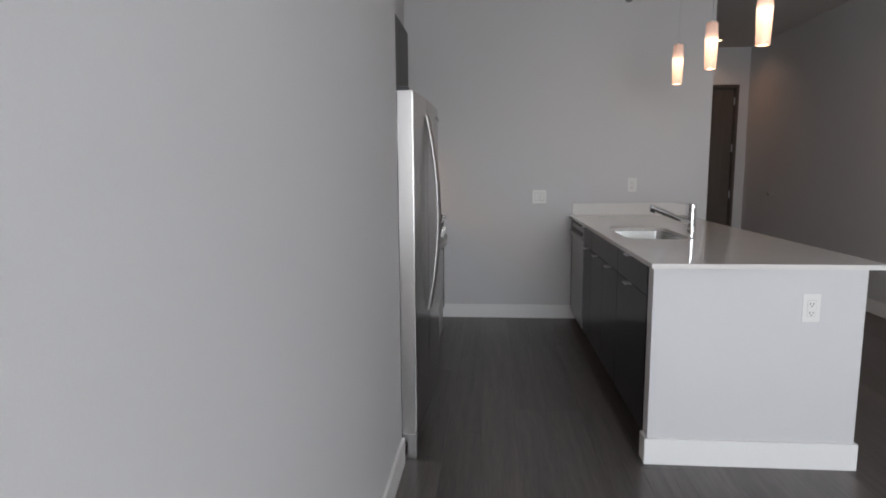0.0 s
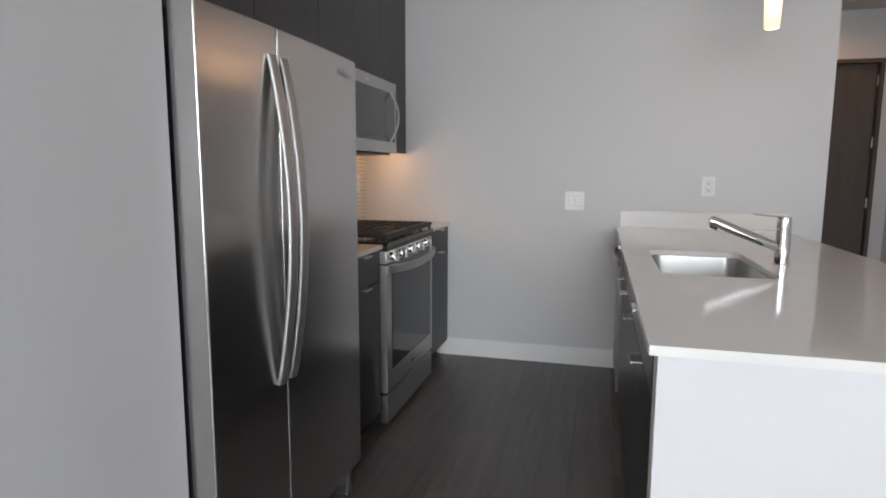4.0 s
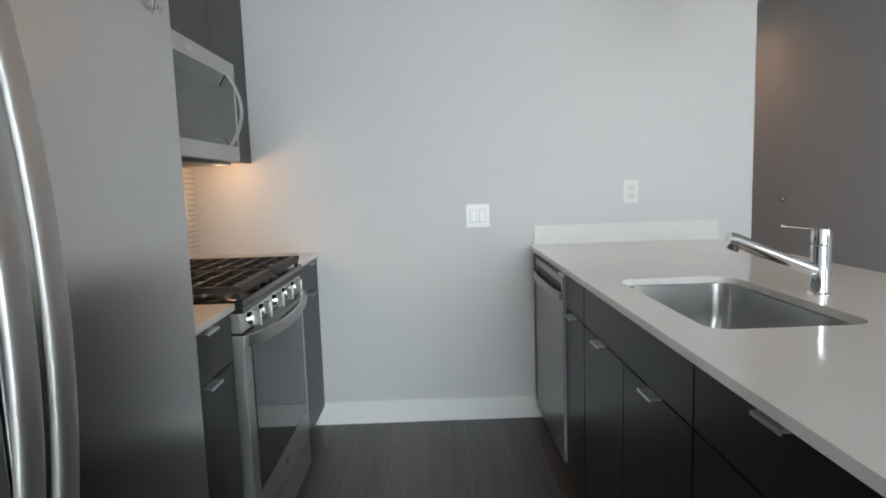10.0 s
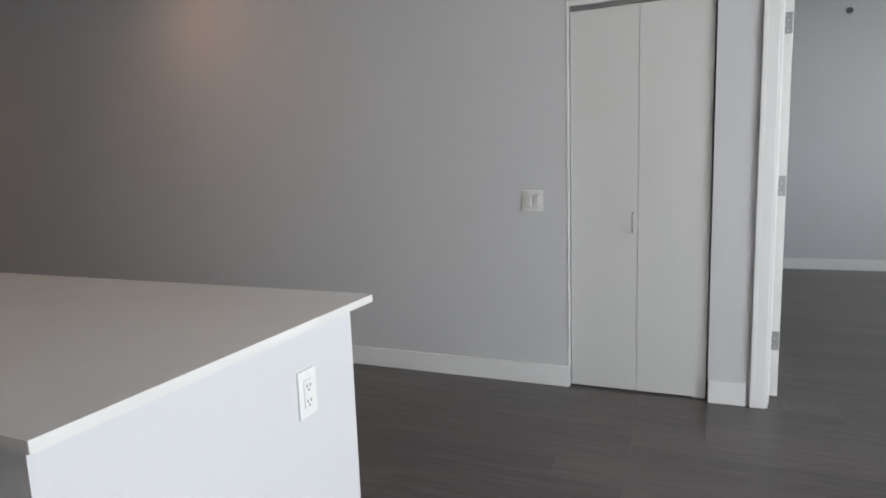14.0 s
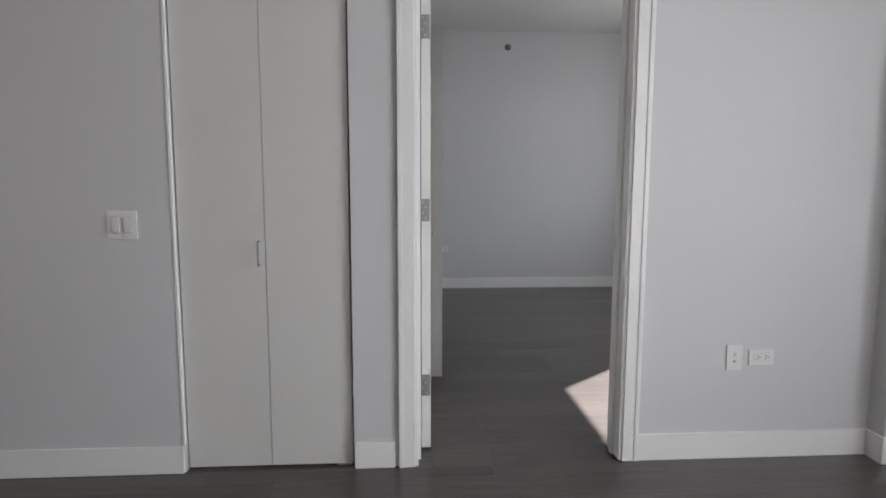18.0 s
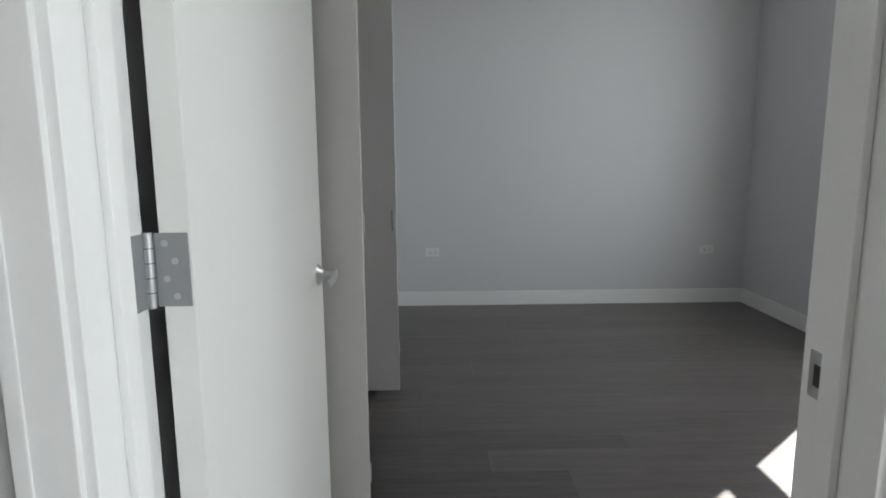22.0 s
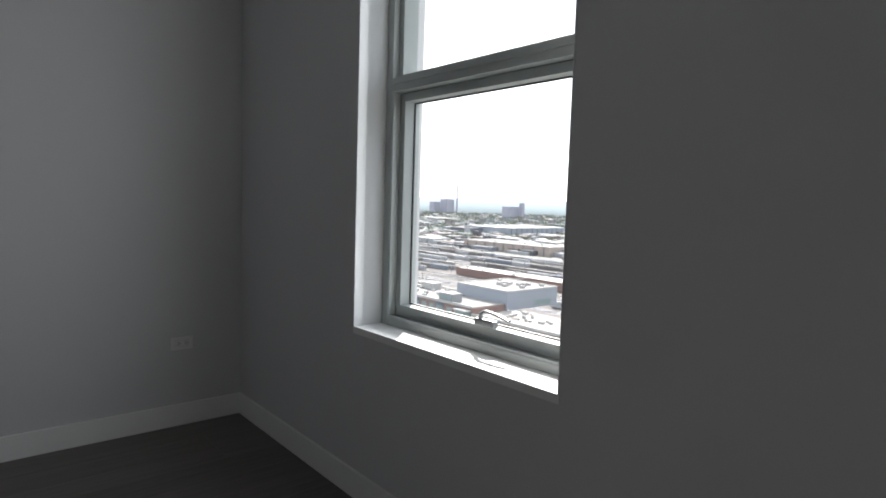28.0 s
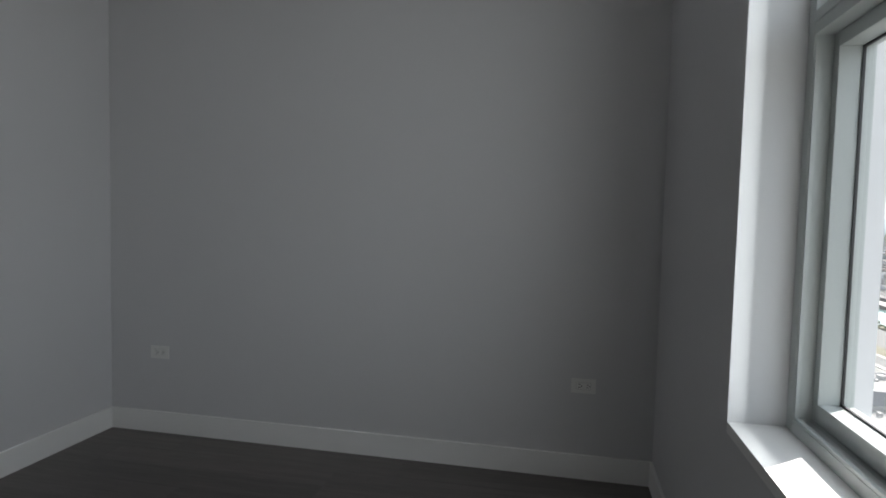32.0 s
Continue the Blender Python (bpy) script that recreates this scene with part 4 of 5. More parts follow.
part("plate", box(2.839, DR0 + 0.0201, 0.936, 2.873, DR0 + 0.0222, 1.000, 0.0006), NICKEL, sp)
part("latch_hole", box(2.848, DR0 + 0.0215, 0.953, 2.862, DR0 + 0.0228, 0.983), SLOT, sp)


def d_pull(parent, p, n, length=0.10):
    """A slim upright D pull on a face that looks along n."""
    p, n = Vector(p), Vector(n)
    a, b = p + Vector((0, 0, length / 2)), p - Vector((0, 0, length / 2))
    pts = [a, a + n * 0.022, a + n * 0.028 - Vector((0, 0, 0.006)), b + n * 0.028 + Vector((0, 0, 0.006)), b + n * 0.022, b]
    side = (0, 1, 0) if abs(n.x) > 0.5 else (1, 0, 0)
    return part("handle", sweep(pts, 0.009, 0.007, side, seg=10), HINGE, parent, "slim metal D handle")


cd = thing("hall_closet_door", (2.780, (CL0 + CL1) / 2, 0), "pale grey-white flat bifold closet door, closed", "closet door")
for y0, y1, hy in ((-3.224, CL1 - 0.006, -3.200), (CL0 + 0.008, -3.2265, None)):
    p = part("bifold_leaf", box(2.767, y0, 0.010, 2.797, y1, CLH - 0.022, 0.0015), CLOSET, cd)
    if hy:
        d_pull(p, (2.767, hy, 0.942), (-1, 0, 0))
part("pivot_bracket", box(2.760, CL0 + 0.012, 0.004, 2.800, CL0 + 0.075, 0.009), NICKEL, cd)
setting("closet_track", [(2.763, CL0 + 0.003, CLH - 0.018, 2.803, CL1 - 0.003, CLH - 0.002)], NICKEL, "metal track above the closet door", "trim")
casing("closet_edge", [(RIGHT - 0.004, CL1 - 0.003, BB_H, RIGHT + 0.016, CL1 + 0.010, CLH + 0.028), (RIGHT - 0.004, CL0 + 0.003, CLH, RIGHT + 0.016, CL1 - 0.003, CLH + 0.028)])

for x, hx, lab in ((3.880, None, "pale bifold closet door folded open beside the bedroom door"), (5.150, 5.133, "pale bifold closet door folded open with a chrome handle")):
    t = thing("bedroom_closet_door", (x, -3.86, 0), lab, "closet door", "bedroom closet doors")
    out = -4.035 if hx is None else -4.062
    p = part("bifold_leaf", box(x - 0.016, out, 0.020, x + 0.014, -3.660, 2.105, 0.0015), CLOSET, t)
    q = part("bifold_leaf", box(x + 0.018, out + 0.004, 0.020, x + 0.046, -3.660, 2.105, 0.0015), CLOSET, t)
    for z in (0.25, 1.06, 1.90):
        part("leaf_hinge", box(x + 0.008, out - 0.003, z - 0.03, x + 0.026, out - 0.0002, z + 0.03), NICKEL, p)
    if hx:
        d_pull(p, (x - 0.016, -4.042, 0.940), (-1, 0, 0))
setting("bedroom_closet_track", [(BC0, BED_N + 0.03, 2.11, BC1, BED_N + 0.07, 2.129)], NICKEL, "metal track above the bedroom closet doors", "trim")

# entry door at the end of the hall
ed = thing("entry_door", (2.11, HALL_END + 0.06, 0), "dark brown wooden entry door, closed", "door")
part("door_leaf", box(1.650, HALL_END + 0.045, 0.01, 2.572, HALL_END + 0.090, 2.372, 0.002), ENTRY, ed)
for z in (0.30, 0.945, 1.575, 2.20):
    part("hinge", tube((2.580, HALL_END + 0.040, z - 0.05), (2.580, HALL_END + 0.040, z + 0.05), 0.008, seg=12), NICKEL, ed, "satin steel hinge")
setting("entry_frame", [(1.600, HALL_END - 0.004, 0, 1.646, HALL_END + 0.118, 2.416), (2.584, HALL_END - 0.004, 0, 2.620, HALL_END + 0.118, 2.416), (1.646, HALL_END - 0.004, 2.376, 2.584, HALL_END + 0.118, 2.416)], ENTRY, "dark brown entry door frame", "trim", 0.002)
# a knob on the hall wall
kn = thing("hall_wall_knob", (RIGHT, 2.36, 0.995), "small round chrome knob on the hall wall", "door bumper")
part("stem", tube((RIGHT, 2.36, 0.995), (RIGHT - 0.045, 2.36, 0.995), 0.012, 0.010, 14), NICKEL, kn)
bm = bmesh.new()
bmesh.ops.create_uvsphere(bm, u_segments=16, v_segments=10, radius=0.027, matrix=Matrix.Translation((RIGHT - 0.058, 2.36, 0.995)) @ Matrix.Diagonal((0.7, 1, 1, 1)))
part("knob_ball", bm, CHROME, kn)

# recessed downlights in the hall
for x, y in ((2.14, 2.78), (2.14, -0.40)):
    t = thing("recessed_downlight", (x, y, CEILING), "small round recessed ceiling downlight, lit warm", "ceiling light", "hall downlights")
    bm = bmesh.new()
    ring = [[bm.verts.new((x + r * math.cos(2 * math.pi * k / 32), y + r * math.sin(2 * math.pi * k / 32), z)) for k in range(32)] for r, z in ((0.075, CEILING - 0.0005), (0.073, CEILING - 0.006), (0.044, CEILING - 0.006), (0.040, CEILING - 0.0005))]
    for a, b in zip(ring, ring[1:]):
        for k in range(32):
            bm.faces.new((a[k], a[(k + 1) % 32], b[(k + 1) % 32], b[k]))
    part("trim_ring", bm, TRIM, t)
    part("lens", spun([(0.038, CEILING - 0.002), (0.038, CEILING - 0.001)], x, y, 28), glow("downlight_lens", (1.0, 0.66, 0.38), 2.0), t, "glowing warm lens")
    s = new("downlight", bpy.data.lights.new("downlight", "SPOT"))
    s.data.energy, s.data.color, s.data.spot_size, s.data.spot_blend, s.data.shadow_soft_size = 2.7, (1.0, 0.54, 0.29), radians(150), 1.0, 0.05
    s.matrix_world = look((x, y, CEILING - 0.012), (x, y, 0))

# ---- bedroom window ----
setting("window_reveal", [(WX0 - 0.001, SOUTH - 0.20, WZ0 - 0.030, WX1 + 0.001, SOUTH + 0.002, WZ0)], TRIM, "white painted window sill board", "window sill", 0.002)
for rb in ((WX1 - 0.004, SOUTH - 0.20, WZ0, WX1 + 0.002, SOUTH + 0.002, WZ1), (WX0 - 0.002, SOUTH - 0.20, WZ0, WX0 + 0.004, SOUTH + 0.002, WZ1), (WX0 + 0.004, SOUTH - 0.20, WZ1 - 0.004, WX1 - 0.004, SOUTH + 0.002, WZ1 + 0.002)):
    setting("reveal_side", [rb], REVEAL_DIM, "white side of the window opening, shade toned into its paint", "trim")
win = thing("window_1", ((WX0 + WX1) / 2, SOUTH - 0.25, WZ0), "pale grey-green window with an upper pane and a lower sash", "window", kind="structure")
FY = SOUTH - 0.140
xa, xb = WX0 + 0.004, WX1 - 0.004
MU0, MU1 = 1.716, 1.795


def frame_part(name, parent, boxes, m=FRAMEPAINT, bev=0.003, label=""):
    bm = bmesh.new()
    for b in boxes:
        box(*b, bev, bm)
    return part(name, bm, m, parent, label)


fw = 0.042
frame_part("outer_frame", win, [(xa, FY - 0.13, WZ0, xa + fw, FY, WZ1), (xb - fw, FY - 0.13, WZ0, xb, FY, WZ1), (xa + fw, FY - 0.13, WZ1 - 0.05, xb - fw, FY, WZ1),
                                (xa + fw, FY - 0.13, WZ0, xb - fw, FY, WZ0 + 0.034)])
frame_part("inner_bead", win, [(xa + fw, FY - 0.012, WZ0 + 0.034, xa + fw + 0.008, FY - 0.002, MU0), (xb - fw - 0.008, FY - 0.012, WZ0 + 0.034, xb - fw, FY - 0.002, MU0), (xa + fw, FY - 0.012, WZ0 + 0.034, xb - fw, FY - 0.002, WZ0 + 0.042)], bev=0.001)
frame_part("track_groove", win, [(xa + fw + 0.008, FY - 0.030, WZ0 + 0.034, xb - fw - 0.008, FY - 0.014, WZ0 + 0.040)], NICKEL, 0.001, "bare metal groove")
frame_part("mullion", win, [(xa + fw, FY - 0.13, MU0 + 0.02, xb - fw, FY, MU1), (xa + fw, FY - 0.004, MU0 + 0.050, xb - fw, FY + 0.004, MU0 + 0.058)], bev=0.002)
sx0, sx1, sz0, sz1 = xa + fw + 0.004, xb - fw - 0.004, WZ0 + 0.040, MU0 + 0.018
sash = frame_part("sash", win, [(sx0, FY - 0.124, sz0, sx0 + 0.030, FY - 0.043, sz1), (sx1 - 0.030, FY - 0.124, sz0, sx1, FY - 0.043, sz1), (sx0 + 0.030, FY - 0.124, sz0, sx1 - 0.030, FY - 0.043, sz0 + 0.047),
                                (sx0 + 0.030, FY - 0.124, sz1 - 0.036, sx1 - 0.030, FY - 0.043, sz1)])
pane = part("glass_pane", box(sx0 + 0.028, FY - 0.105, sz0 + 0.05, sx1 - 0.028, FY - 0.099, sz1 - 0.034), GLASS, sash)
pane.visible_shadow = False
bm = bmesh.new()
gx0, gx1, gz0, gz1 = sx0 + 0.030, sx1 - 0.030, sz0 + 0.047, sz1 - 0.036
for b in ((gx0, FY - 0.099, gz0, gx0 + 0.005, FY - 0.093, gz1), (gx1 - 0.005, FY - 0.099, gz0, gx1, FY - 0.093, gz1), (gx0, FY - 0.099, gz0, gx1, FY - 0.093, gz0 + 0.005), (gx0, FY - 0.099, gz1 - 0.005, gx1, FY - 0.093, gz1)):
    box(*b, 0, bm)
part("glazing_gasket", bm, RUBBER, sash, "black rubber glazing gasket")
pane = part("glass_pane", box(xa + fw - 0.002, FY - 0.112, MU1 - 0.002, xb - fw + 0.002, FY - 0.106, WZ1 - 0.048), GLASS, win)
pane.visible_shadow = False
frame_part("fixed_frame", win, [(xa + fw, FY - 0.105, MU1, xa + fw + 0.030, FY - 0.030, WZ1 - 0.05), (xb - fw - 0.030, FY - 0.105, MU1, xb - fw, FY - 0.030, WZ1 - 0.05),
                                (xa + fw + 0.030, FY - 0.105, MU1, xb - fw - 0.030, FY - 0.030, MU1 + 0.014), (xa + fw + 0.030, FY - 0.105, WZ1 - 0.08, xb - fw - 0.030, FY - 0.030, WZ1 - 0.05)], bev=0.002)
hx, hz = 5.212, sz0 + 0.047
hd = part("latch_base", box(hx - 0.052, FY - 0.074, hz - 0.001, hx + 0.048, FY - 0.044, hz + 0.024, 0.006), LATCH, sash, "satin metal window latch")
part("latch_lever", sweep([(hx + 0.02, FY - 0.050, hz + 0.022), (hx + 0.016, FY - 0.050, hz + 0.046), (hx - 0.01, FY - 0.048, hz + 0.056), (hx - 0.07, FY - 0.044, hz + 0.052), (hx - 0.135, FY - 0.040, hz + 0.040)], 0.022, 0.010, (0, 1, 0), seg=12), LATCH, hd)

# living room window behind the walk
lw = thing("window_2", ((LX0 + LX1) / 2, SOUTH - 0.25, 0.45), "wide grey-green living room window with three panes", "window", kind="structure")
lb = [(LX0, FY - 0.12, 0.45, LX0 + 0.06, FY, 2.6), (LX1 - 0.06, FY - 0.12, 0.45, LX1, FY, 2.6), (LX0 + 0.06, FY - 0.12, 0.45, LX1 - 0.06, FY, 0.52), (LX0 + 0.06, FY - 0.12, 2.53, LX1 - 0.06, FY, 2.6)]
for k in (1, 2):
    x = LX0 + (LX1 - LX0) * k / 3
    lb.append((x - 0.035, FY - 0.12, 0.52, x + 0.035, FY, 2.53))
frame_part("window_frame", lw, lb)
pane = part("glass_pane", box(LX0 + 0.05, FY - 0.075, 0.51, LX1 - 0.05, FY - 0.069, 2.54), GLASS, lw)
pane.visible_shadow = False

# ---- the city outside ----
GZ = -62.0


def island_mat(name, colors, rough=0.8):
    """Colours that change from block to block."""
    m = bpy.data.materials.new(name)
    m.use_nodes = True
    n, l = m.node_tree.nodes, m.node_tree.links
    b = n["Principled BSDF"]
    b.inputs["Roughness"].default_value = rough
    g, r, ns, mx = n.new("ShaderNodeNewGeometry"), n.new("ShaderNodeValToRGB"), n.new("ShaderNodeTexNoise"), n.new("ShaderNodeMix")
    r.color_ramp.interpolation = "CONSTANT"
    e = r.color_ramp.elements
    for k, c in enumerate(colors):
        x = e[k] if k < 2 else e.new(0.5)
        x.position, x.color = k / len(colors), (*c, 1)
    l.new(g.outputs["Random Per Island"], r.inputs[0])
    ns.inputs["Scale"].default_value = 0.15
    mx.data_type, mx.blend_type = "RGBA", "MULTIPLY"
    mx.inputs["Factor"].default_value = 0.4
    l.new(r.outputs[0], mx.inputs["A"])
    l.new(ns.outputs["Fac"], mx.inputs["B"])
    l.new(mx.outputs["Result"], b.inputs["Base Color"])
    return m


def ground_mat():
    m = mat("city_ground", (0.155, 0.155, 0.145), 0.9, vary=0.5, scale=0.012, fine=0.12)
    return m


ROOF = island_mat("city_roofs", [(0.19, 0.19, 0.21), (0.26, 0.26, 0.28), (0.12, 0.12, 0.135), (0.19, 0.155, 0.15), (0.38, 0.39, 0.40), (0.17, 0.115, 0.10), (0.22, 0.23, 0.26), (0.15, 0.14, 0.13)])
# far roofs carry distance haze as a pale bluish tint in their colour
HAZED_ROOF = island_mat("hazed_far_roofs", [(0.24, 0.27, 0.30), (0.32, 0.34, 0.37), (0.17, 0.20, 0.22), (0.22, 0.21, 0.21), (0.36, 0.38, 0.40), (0.19, 0.22, 0.23), (0.20, 0.22, 0.24)])
PANEL = mat("grey_panel", (0.24, 0.24, 0.25), 0.8, vary=0.12, scale=0.2, fine=2)
RAILS = island_mat("rail_yard", [(0.20, 0.19, 0.185), (0.27, 0.265, 0.26), (0.15, 0.14, 0.138), (0.40, 0.41, 0.43), (0.19, 0.21, 0.25), (0.13, 0.125, 0.125)])
LEAF = island_mat("tree_leaves", [(0.065, 0.100, 0.045), (0.09, 0.125, 0.060), (0.055, 0.085, 0.045)])
BRICK = mat("brown_brick", (0.19, 0.125, 0.11), 0.85, vary=0.2, scale=0.4, fine=5)
CONC = mat("pale_concrete", (0.34, 0.335, 0.325), 0.85, vary=0.12, scale=0.2, fine=3)
ROOFING = mat("roof_membrane", (0.21, 0.205, 0.20), 0.9, vary=0.18, scale=0.1, fine=2)
WHITEROOF = mat("white_roof_membrane", (0.43, 0.43, 0.42), 0.85, vary=0.12, scale=0.05, fine=1)
PALE = mat("pale_metal_cladding", (0.235, 0.255, 0.29), 0.6, vary=0.08, scale=0.1, fine=2)
TAN = mat("tan_stucco", (0.30, 0.255, 0.23), 0.85, vary=0.12, scale=0.1, fine=2)
DEEP = mat("blue_grey_recess", (0.08, 0.09, 0.115), 0.6, vary=0.2, scale=0.3)
CITYGLASS = mat("city_window_glass", (0.20, 0.25, 0.25), 0.12, vary=0.3, scale=0.3)
ASPHALT = mat("asphalt", (0.10, 0.10, 0.098), 0.9, vary=0.25, scale=0.05, fine=2)
PAVING = mat("pale_paving", (0.30, 0.28, 0.265), 0.9, vary=0.15, scale=0.1, fine=2)
GRASS = mat("dry_grass", (0.115, 0.105, 0.068), 0.95, vary=0.4, scale=0.12, fine=1.5)
WATER = mat("river_water", (0.13, 0.20, 0.19), 0.10, vary=0.12, scale=0.05, fine=0.6, bump=0.3)
GREYBLUE = mat("far_masonry", (0.30, 0.30, 0.35), 0.85, vary=0.12, scale=0.05, fine=0.6)
QUAY = mat("stained_quay_wall", (0.13, 0.11, 0.10), 0.9, vary=0.3, scale=0.1, fine=1)

bm = bmesh.new()
box(-30000, -40000, GZ - 1, 40000, 5000, GZ, 0, bm)
single("ground", bm, ground_mat(), "wide flat city ground with dust and scrub", "ground", kind="structure")
single("river", box(236, -242, GZ + 0.02, 1500, -202, GZ + 0.12), WATER, "pale green river beyond the apartments", "water", kind="structure")
single("river_bank", box(236, -202, GZ + 0.02, 1500, -196, GZ + 0.9, 0.3), GRASS, "dry grassy river bank", "ground", kind="structure")
single("quay_wall", box(100, -244.5, GZ + 0.02, 1500, -242, GZ + 2.6), QUAY, "dark stained quay wall along the river", "wall", kind="structure")
single("embankment", box(100, -256, GZ + 0.02, 1500, -244.5, GZ + 2.4), PAVING, "pale concrete embankment of the rail yard", "ground", kind="structure")
single("car_park", box(236, -196, GZ + 0.02, 900, -168, GZ + 0.10), ASPHALT, "empty grey asphalt lot beside the river", "road", kind="structure")
single("verge", box(242, -168, GZ + 0.02, 900, -158.5, GZ + 0.35, 0.1), GRASS, "dry green verge between lot and street", "ground", kind="structure")
single("road", box(100, -156.0, GZ + 0.02, 1500, -147.0, GZ + 0.10), ASPHALT, "grey asphalt street past the apartments", "road", kind="structure")
for y0, y1 in ((-158.5, -156.0), (-147.0, -144.5)):
    single("pavement", box(242 if y0 < -150 else 100, y0, GZ + 0.02, 1500, y1, GZ + 0.24), PAVING, "pale concrete pavement beside the street", "pavement", kind="structure")

crng = random.Random(11)


def stuff(name, boxes, m, label, category):
    verts, faces = [], []
    for x0, y0, z0, x1, y1, z1 in boxes:
        k = len(verts)
        verts += [(x, y, z) for x in (x0, x1) for y in (y0, y1) for z in (z0, z1)]
        faces += [tuple(k + i for i in q) for q in ((0, 1, 3, 2), (4, 6, 7, 5), (0, 4, 5, 1), (2, 3, 7, 6), (1, 5, 7, 3))]
    me = bpy.data.meshes.new(name)
    me.from_pydata(verts, [], faces)
    me.materials.append(m)
    return tagged(new(name, me), label, category, kind="stuff")


def leafy(name, spots, label, category, clumps=5):
    """Uneven clumps of small tufts round each spot (x, y, z, size)."""
    verts, faces = [], []
    for x, yy, z, s in spots:
        for _ in range(clumps):
            cx, cy, cz = x + crng.uniform(-0.7, 0.7) * s, yy + crng.uniform(-0.7, 0.7) * s, z + s * crng.uniform(0.5, 1.1)
            r = s * crng.uniform(0.25, 0.5)
            k = len(verts)
            verts += [(cx + r * crng.uniform(0.7, 1.2) * dx, cy + r * crng.uniform(0.7, 1.2) * dy, cz + r * crng.uniform(0.6, 1.0) * dz) for dx, dy, dz in ((1, 0, 0), (0, 1, 0), (-1, 0, 0), (0, -1, 0), (0, 0, 1), (0, 0, -1), (0.7, 0.7, 0.4), (-0.7, 0.7, 0.4))]
            faces += [tuple(k + i for i in q) for q in ((0, 6, 4), (6, 1, 4), (1, 7, 4), (7, 2, 4), (2, 3, 4), (3, 0, 4), (0, 5, 6), (6, 5, 1), (1, 5, 7), (7, 5, 2), (2, 5, 3), (3, 5, 0))]
    me = bpy.data.meshes.new(name)
    me.from_pydata(verts, [], faces)
    me.materials.append(LEAF)
    return tagged(new(name, me), label, category, kind="stuff")


single("rail_yard_ground", box(60, -560, GZ + 0.02, 1500, -257, GZ + 0.10), mat("dark_ballast", (0.115, 0.105, 0.10), 0.95, vary=0.4, scale=0.05, fine=0.8), "dark gravel ballast of the rail yard", "ground", kind="structure")
KEEP_OUT = ((255, -384, 400, -352), (515, -386, 640, -322))


def is_clear(x0, x1, y):
    return all(x1 < a or x0 > c or y < b or y > d for a, b, c, d in KEEP_OUT)


# rail yard: tracks, platforms and standing trains, all running one way
tracks, trains, rails = [], [], []
y = -260.0
while y > -555:
    w = crng.choice((1.6, 1.6, 1.6, 2.4, 4.0))
    x = 60 + crng.random() * 60
    while x < 1500:
        ln = crng.uniform(60, 260)
        if crng.random() < 0.85 and is_clear(x, x + ln, y):
            tracks.append((x, y - w, GZ + 0.08, x + ln, y, GZ + crng.uniform(0.15, 0.35)))
            rails += [(x, y - w / 2 + o, GZ + 0.35, x + ln, y - w / 2 + o + 0.22, GZ + 0.5) for o in (-0.8, 0.6)]
        if crng.random() < 0.26:
            tx = x
            for _ in range(crng.randint(4, 11)):
                if is_clear(tx, tx + 24, y):
                    trains.append((tx, y - 2.9, GZ + 0.6, tx + 24, y - 0.1, GZ + crng.uniform(4.0, 4.5)))
                tx += 24.6
            ln = max(ln, tx - x)
        x += ln + crng.uniform(2, 40)
    y -= w + crng.uniform(1.4, 5.0)
stuff("rail_tracks", tracks, RAILS, "bands of rail tracks and gravel in the yard", "rail yard")
stuff("rails", rails, LATCH, "thin steel rails on the tracks", "rail yard")
stuff("parked_trains", trains, RAILS, "grey and silver trains parked in the rail yard", "train")
masts = [(x, yy, GZ, x + 0.4, yy + 0.4, GZ + 9) for x in range(120, 900, 45) for yy in range(-540, -265, 32) if is_clear(x, x, yy)]
masts += [(x, -462, GZ + 8.6, x + 0.3, -300, GZ + 9.0) for x in (300, 435, 660)]
stuff("overhead_gantries", masts, RAILS, "thin rail gantry posts and beams", "mast")

# low blocks that fill the plain towards the horizon, and the trees between them
near, far, spots, cars = [], [], [], []
for _ in range(7000):
    a = radians(crng.uniform(8, 75))
    d = 560 * (7.6 ** crng.random())
    x, yy = d * math.cos(a), -d * math.sin(a)
    if yy > -600 and x < 1500:
        continue
    w, h = crng.uniform(8, 45), crng.uniform(8, 30)
    z = crng.choice((3, 3, 4, 4, 5, 6, 8)) + crng.uniform(0, 0.9)
    if crng.random() < 0.03:
        z = crng.uniform(10, 20)
        w, h = w * 0.5, h * 0.6
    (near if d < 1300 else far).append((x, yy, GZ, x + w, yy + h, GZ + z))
for _ in range(7500):
    a = radians(crng.uniform(8, 75))
    d = 600 * (7.0 ** crng.random())
    x, yy = d * math.cos(a), -d * math.sin(a)
    if not (yy > -600 and x < 1500):
        spots.append((x, yy, GZ, crng.uniform(3, 6) * (1 + d / 5000)))
for _ in range(420):
    x, yy = crng.uniform(560, 980), crng.uniform(-640, -566)
    cars.append((x, yy, GZ + 0.2, x + 4.4, yy + 1.9, GZ + 1.6))
stuff("city_blocks", near, ROOF, "low warehouses and sheds with flat roofs", "buildings")
stuff("far_city_blocks", far, HAZED_ROOF, "far low buildings with distance haze tinted into their roofs", "buildings")
stuff("distant_cars", cars, ROOF, "rows of cars parked beyond the yard", "cars")
leafy("distant_trees", spots, "green clumps of trees among the roofs", "trees", 4)
